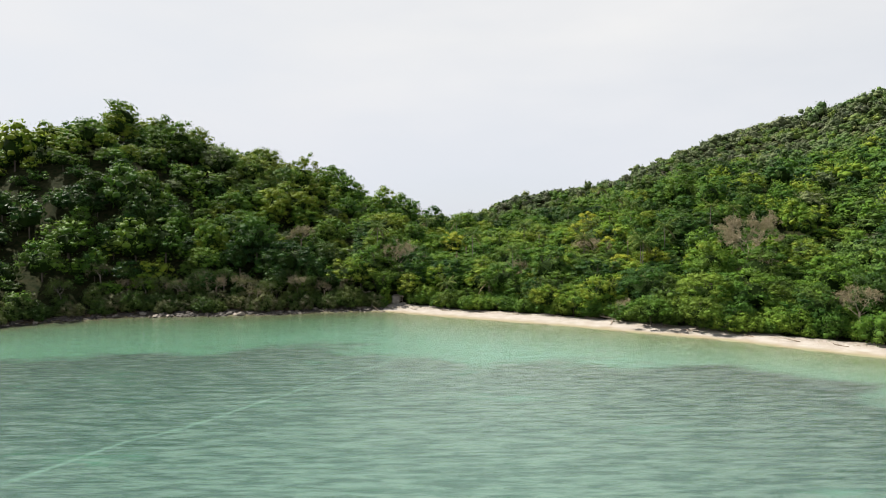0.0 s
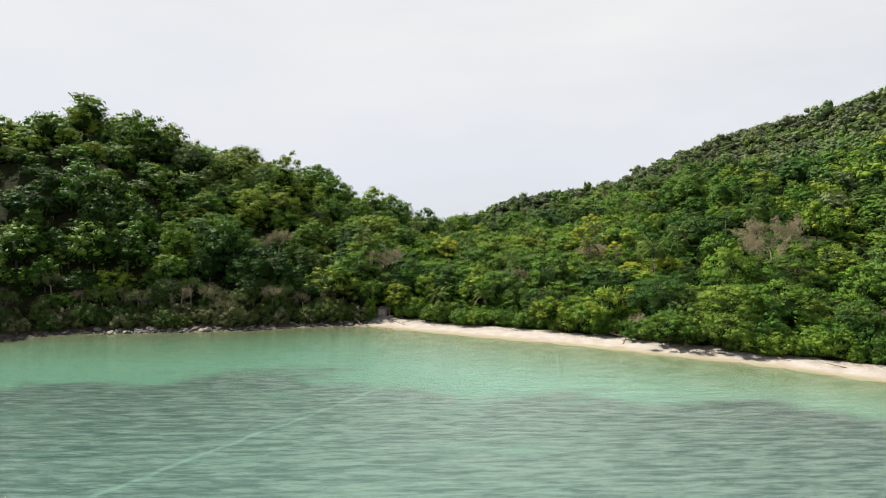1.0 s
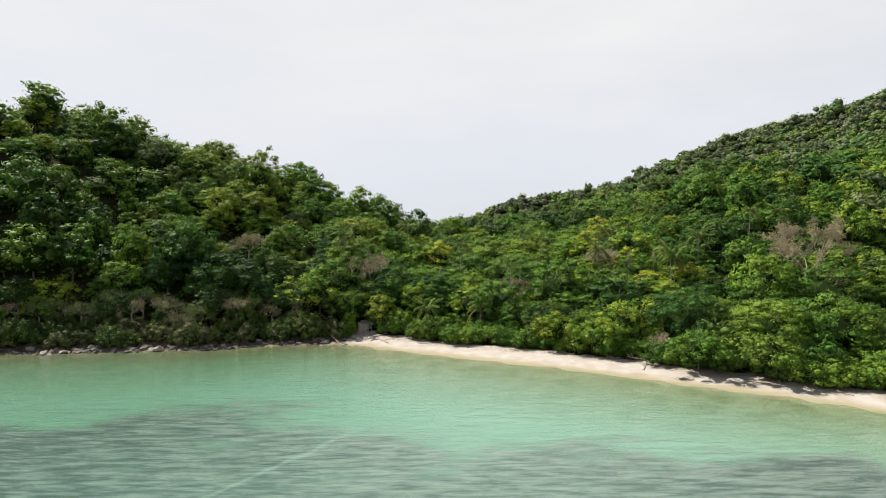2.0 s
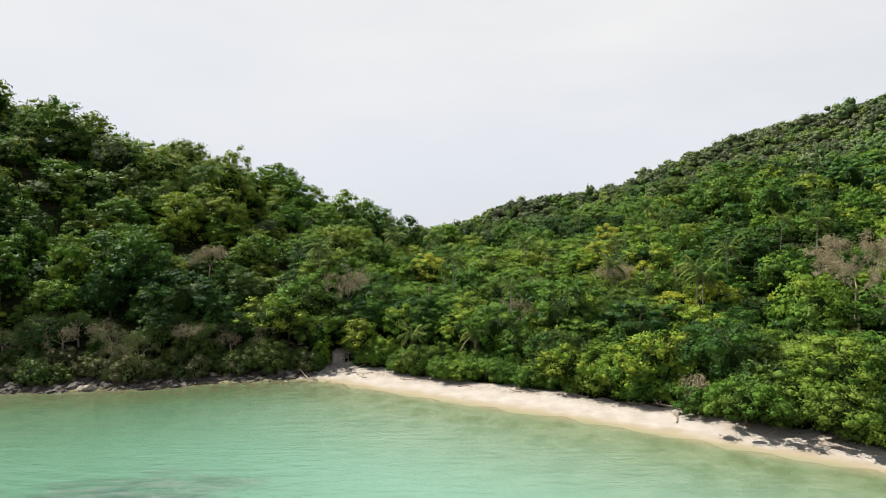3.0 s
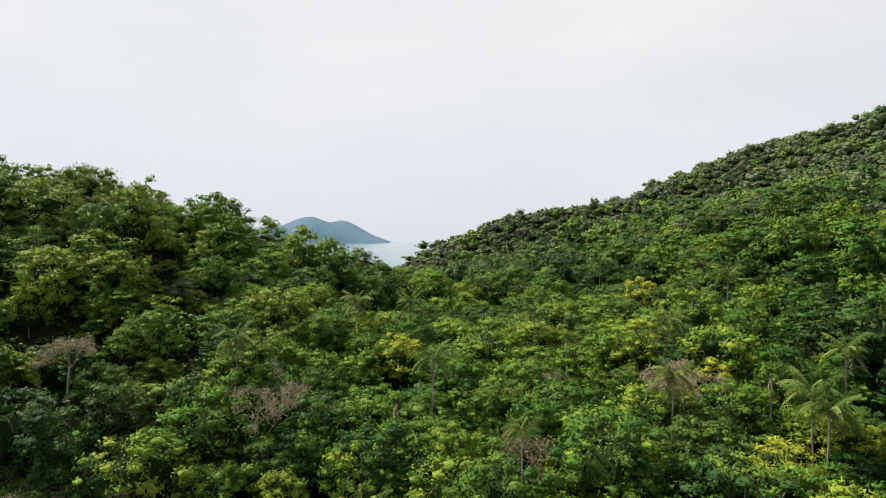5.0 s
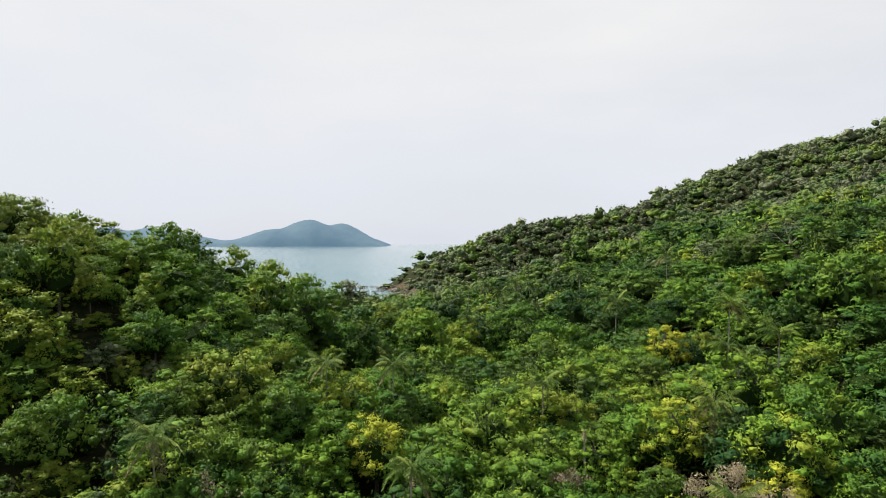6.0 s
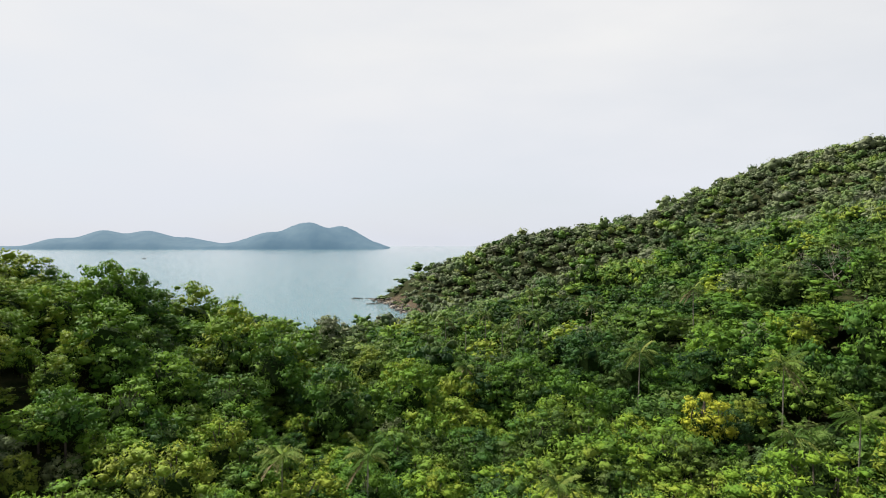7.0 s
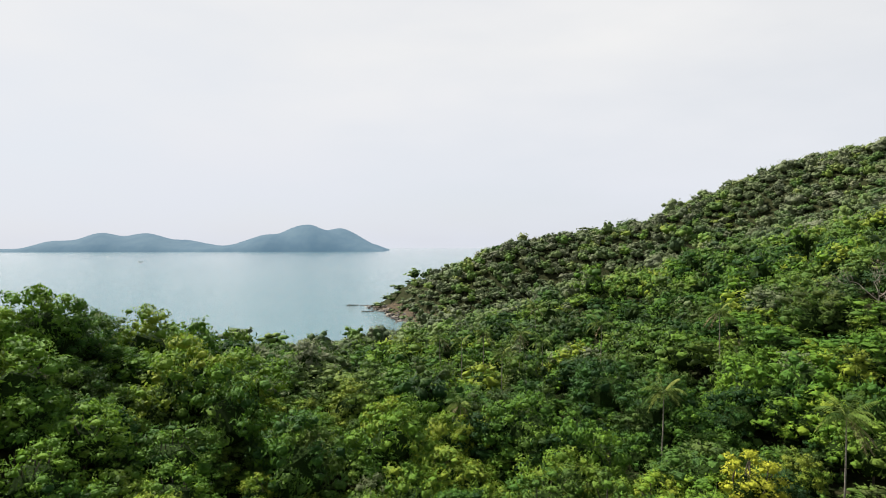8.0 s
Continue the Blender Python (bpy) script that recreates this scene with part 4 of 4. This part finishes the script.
M_TIMBER = plain("grey_timber", (0.16, 0.13, 0.10), (0.30, 0.26, 0.21), 3.0, 0.9, 0.4, 0.01)


def small_hut(x, y, turn):
    """A ruined block hut: three walls, a doorway, a sagging sheet roof on posts."""
    hut = new("hut")
    z = at_ground(x, y)
    hut.matrix_world = pose(x, y, z - 0.15, 0, 0, turn)
    wall = []
    for c in range(11):
        for b in range(5):
            x0 = -1.55 + b * 0.40 + (0.2 if c % 2 else 0.0)
            wall.append((x0 + 0.008, x0 + 0.392, -1.25, -1.05, c * 0.205 + 0.006, c * 0.205 + 0.2))
    part("front_wall", boxes_mesh("front_wall", wall, M_CONCRETE, 0.012), hut)
    part("side_wall", boxes_mesh("side_wall", [(-1.55, -1.37, -1.04, 1.3, 0, 2.25)], M_CONCRETE), hut)
    part("back_wall", boxes_mesh("back_wall", [(-1.36, 1.6, 1.12, 1.3, 0, 2.25)], M_CONCRETE), hut)
    part("floor_slab", boxes_mesh("floor_slab", [(-1.9, 1.9, -1.6, 1.5, -0.5, -0.004)], M_CONCRETE), hut)
    for px, py in ((1.5, -1.15), (0.75, -1.15), (1.5, 0.9)):
        part("post", boxes_mesh("post", [(px - 0.07, px + 0.07, py - 0.07, py + 0.07, 0, 2.25)], M_TIMBER), hut)
    part("step", boxes_mesh("step", [(0.4, 1.7, -2.1, -1.62, -0.5, -0.16)], M_LEDGE), hut)
    n = 28
    v, f = [], []
    for j, (yy, zz) in enumerate(((-1.7, 2.28), (1.55, 2.62))):
        for i in range(n + 1):
            xx = -1.0 + 2.9 * i / n
            v.append((xx, yy, zz + 0.035 * (1 if i % 2 else -1) - 0.18 * max(0, xx - 0.6) * (1 - j)))
    f = np.array([(i, i + 1, n + 2 + i, n + 1 + i) for i in range(n)])
    me = fast_mesh("roof", np.array(v), f.ravel(), np.full(n, 4), [M_TIMBER])
    roof = part("roof", me, hut, "dull grey corrugated sheet")
    thick = roof.modifiers.new("thickness", "SOLIDIFY")
    thick.thickness = 0.02
    return tagged(hut, "small ruined block hut with a grey sheet roof under the trees", "hut")


small_hut(-12.6, 178.0, 8)


def tin_shelter(x, y, turn):
    """A rusty corrugated sheet propped on two short posts."""
    shelter = new("tin_shelter")
    shelter.matrix_world = pose(x, y, at_ground(x, y), 0, 0, turn)
    n = 20
    v = [(-1.3 + 2.6 * i / n, yy, zz + (0.03 if i % 2 else -0.03)) for yy, zz in ((-0.8, 1.25), (0.8, 2.05)) for i in range(n + 1)]
    f = np.array([(i, i + 1, n + 2 + i, n + 1 + i) for i in range(n)])
    sheet = part("sheet", fast_mesh("sheet", np.array(v), f.ravel(), np.full(n, 4), [M_RUST]), shelter)
    sheet.modifiers.new("thickness", "SOLIDIFY").thickness = 0.015
    for px in (-1.1, 1.1):
        part("post", boxes_mesh("post", [(px - 0.05, px + 0.05, -0.6, -0.5, -0.3, 1.34)], M_TIMBER, 0.01), shelter)
        part("post", boxes_mesh("post", [(px - 0.05, px + 0.05, 0.5, 0.6, -0.3, 1.90)], M_TIMBER, 0.01), shelter)
    return tagged(shelter, "low shelter with a rusty red corrugated sheet", "shelter")


tin_shelter(-5.9, 178.6, -12)


def driftwood(x, y, length, turn, tilt, forks, label):
    """A bleached trunk or branch lying on the sand."""
    r = np.random.default_rng(int(abs(x * 13 + y * 7)))
    a = np.array([0, 0, 0.12])
    b = np.array([length * math.cos(radians(tilt)), 0, 0.12 + length * math.sin(radians(tilt))])
    pieces = [limb(r, a, b, 0.12, 0.05, 0.05, 7, 6)]
    for i in range(forks):
        p = a + (b - a) * r.uniform(0.35, 0.95)
        pieces.append(limb(r, p, p + np.array([r.uniform(0.2, 1.0), r.uniform(-0.9, 0.9), r.uniform(0.05, 0.6)]) * length * 0.35, 0.05, 0.015, 0.12, 5, 4))
    ob = new("driftwood", tubes_mesh("driftwood", pieces, M_DRIFT))
    ob.matrix_world = pose(x, y, at_ground(x, y) - 0.05, 0, 0, turn)
    return tagged(ob, label, "driftwood", group="driftwood on the beach")


driftwood(-16.5, 167.5, 5.2, 125, 18, 1, "leaning bare grey trunk by the rocks")
for x, y, ln, tn, tl, fk in ((39.0, 140.5, 3.2, 70, 8, 5), (41.5, 145.0, 3.6, 160, 10, 7), (37.5, 149.0, 2.8, 200, 6, 4), (30, 152.5, 2.4, 150, 4, 3),
                             (48.5, 135.5, 2.6, 30, 8, 5), (55, 130.5, 3.0, 165, 6, 5), (63, 123.5, 2.4, 120, 6, 4), (69, 118, 2.8, 150, 8, 4),
                             (10, 160, 2.0, 10, 4, 2), (2, 165.0, 2.2, 170, 4, 3), (20, 156, 2.2, 150, 5, 3), (75, 113, 2.5, 140, 6, 5)):
    driftwood(x, y, ln, tn, tl, fk, "dry brown fallen branch on the sand")


def strand_litter():
    """Leaves, husks and sticks along the high-water line."""
    r = np.random.default_rng(41)
    x = r.uniform(-14, 90, 2600)
    d = np.interp(x, GREEN_X, GREEN_D) + r.choice((-3.2, -1.5, -0.2), 2600, p=(0.15, 0.25, 0.6)) + r.normal(0, 0.5, 2600) + 0.6 * np.sin(x * 0.35)
    y = np.interp(x, BAY_X, BAY_Y) + d / 0.85
    z = ground_z(x, y) + 0.02
    v = sprays(r, np.stack([x, y, z], 1), np.tile((0, 0, 2.0), (2600, 1)), 0.20)
    me = fast_mesh("beach_litter", v, np.arange(len(v)), np.full(len(v) // 4, 4), [M_DRIFT])
    return tagged(new("beach_litter", me), "brown dead leaves and sticks along the strand line", "litter", kind="stuff")


strand_litter()


DEAD = [(8.0, 194.8, 17.2), (4.9, 187.2, 15.6), (33, 207.5, 20.8), (56.3, 185.5, 19.4)]


def dead_palm(x, y, top):
    """A palm trunk that has lost its crown."""
    r = np.random.default_rng(int(x * 10 + y))
    z = at_ground(x, y)
    tree = new("dead_palm")
    tree.matrix_world = pose(x, y, z)
    h = top - z
    s = np.linspace(0, 1, 7)
    part("trunk", tubes_mesh("trunk", [tube(np.stack([0.4 * (1 - s) ** 2, 0 * s, -0.5 + (h + 0.5) * s], 1), np.interp(s, (0, 1), (0.16, 0.10)), 7)], M_PALE), tree)
    for i in range(5):
        f = part("dead_frond", DEADFROND, tree, "withered hanging palm leaf")
        f.matrix_local = pose(0, 0, h - 0.1, 0, r.uniform(20, 50), i * 72 + r.uniform(-20, 20)) @ Matrix.Scale(0.38, 4)
    return tagged(tree, "dead palm with a bare pale trunk and withered stubs", "palm tree", group="dead palms")


for x, y, top in DEAD:
    dead_palm(x, y, top)


M_HULL = plain("boat_paint", (0.30, 0.30, 0.30), (0.5, 0.5, 0.48), 0.6, 0.5, 0.1, 0.01)


def fishing_boat(x, y, turn, size):
    """A small open fishing boat with a canopy."""
    boat = new("fishing_boat")
    boat.matrix_world = pose(x, y, 0, 0, 0, turn) @ Matrix.Scale(size, 4)
    s = np.linspace(-1, 1, 9)
    half = 1.1 * (1 - np.abs(s) ** 2.4) + 0.04
    rise = 0.9 + 0.7 * np.abs(s) ** 2
    v = np.concatenate([np.stack([s * 5, half, rise], 1), np.stack([s * 5, -half, rise], 1), np.stack([s * 4.6, 0 * s, 0 * s - 0.4], 1)])
    f = [(i, i + 1, 19 + i, 18 + i) for i in range(8)] + [(10 + i, 9 + i, 18 + i, 19 + i) for i in range(8)] + [(i + 1, i, 9 + i, 10 + i) for i in range(8)]
    part("hull", fast_mesh("hull", v, np.array(f).ravel(), np.full(24, 4), [M_HULL]), boat)
    part("canopy", boxes_mesh("canopy", [(-2.0, 1.6, -0.9, 0.9, 2.5, 2.62)], M_TIMBER), boat)
    for px in (-1.9, 1.5):
        for py in (-0.8, 0.8):
            part("post", boxes_mesh("post", [(px - 0.05, px + 0.05, py - 0.05, py + 0.05, 0.9, 2.5)], M_TIMBER, 0.01), boat)
    return tagged(boat, "small fishing boat with a canopy on the open sea", "boat", group="boats on the far sea")


fishing_boat(-806, 1881, 6, 1.25)
fishing_boat(-1206, 2461, -4, 1.1)


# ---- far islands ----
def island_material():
    n = Nodes("island_woods_painted_haze")
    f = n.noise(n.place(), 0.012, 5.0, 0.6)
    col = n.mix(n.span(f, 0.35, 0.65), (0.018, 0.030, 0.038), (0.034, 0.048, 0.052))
    # distance haze is put in as a blue glow over a dark bluish base
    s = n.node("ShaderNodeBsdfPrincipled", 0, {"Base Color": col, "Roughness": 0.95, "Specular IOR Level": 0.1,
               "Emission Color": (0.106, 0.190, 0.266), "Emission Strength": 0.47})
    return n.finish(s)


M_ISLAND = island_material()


CREST_X = (-2760, -2559, -2325, -2224, -2057, -1873, -1722, -1554, -1387, -1219, -1052, -884, -683, -549, -415, -348, -281, -262)
CREST_Z = (6, 10, 23, 50, 80, 104, 97, 84, 47, 33, 64, 121, 144, 131, 74, 47, 12, 2)


def far_island(name, y0, depth, label):
    """A low wooded island: two rounded hills, a rough crest, a shoreline at the sea."""
    xs = np.linspace(CREST_X[0], CREST_X[-1], 260)
    ys = np.linspace(y0, y0 + depth, 26)
    X, Y = np.meshgrid(xs, ys)
    h = np.interp(xs, CREST_X, CREST_Z)
    h = np.convolve(np.pad(h, 4, mode="edge"), np.ones(9) / 9, "valid")
    across = np.sin(np.clip((Y - y0) / depth, 0, 1) * np.pi) ** 0.6
    r = np.random.default_rng(4)
    z = h[None] * 1.07 * across * (1 + 0.12 * np.sin(X * 0.021 + Y * 0.013)) / 1.06 + r.uniform(-1.6, 1.6, X.shape)
    z[0] = z[-1] = -2
    z[:, -1] = -2
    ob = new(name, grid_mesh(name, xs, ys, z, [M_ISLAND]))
    return tagged(ob, label, "island", kind="structure")


far_island("backdrop_island", 3480, 600, "blue-green wooded island on the horizon, haze painted as a blue glow")
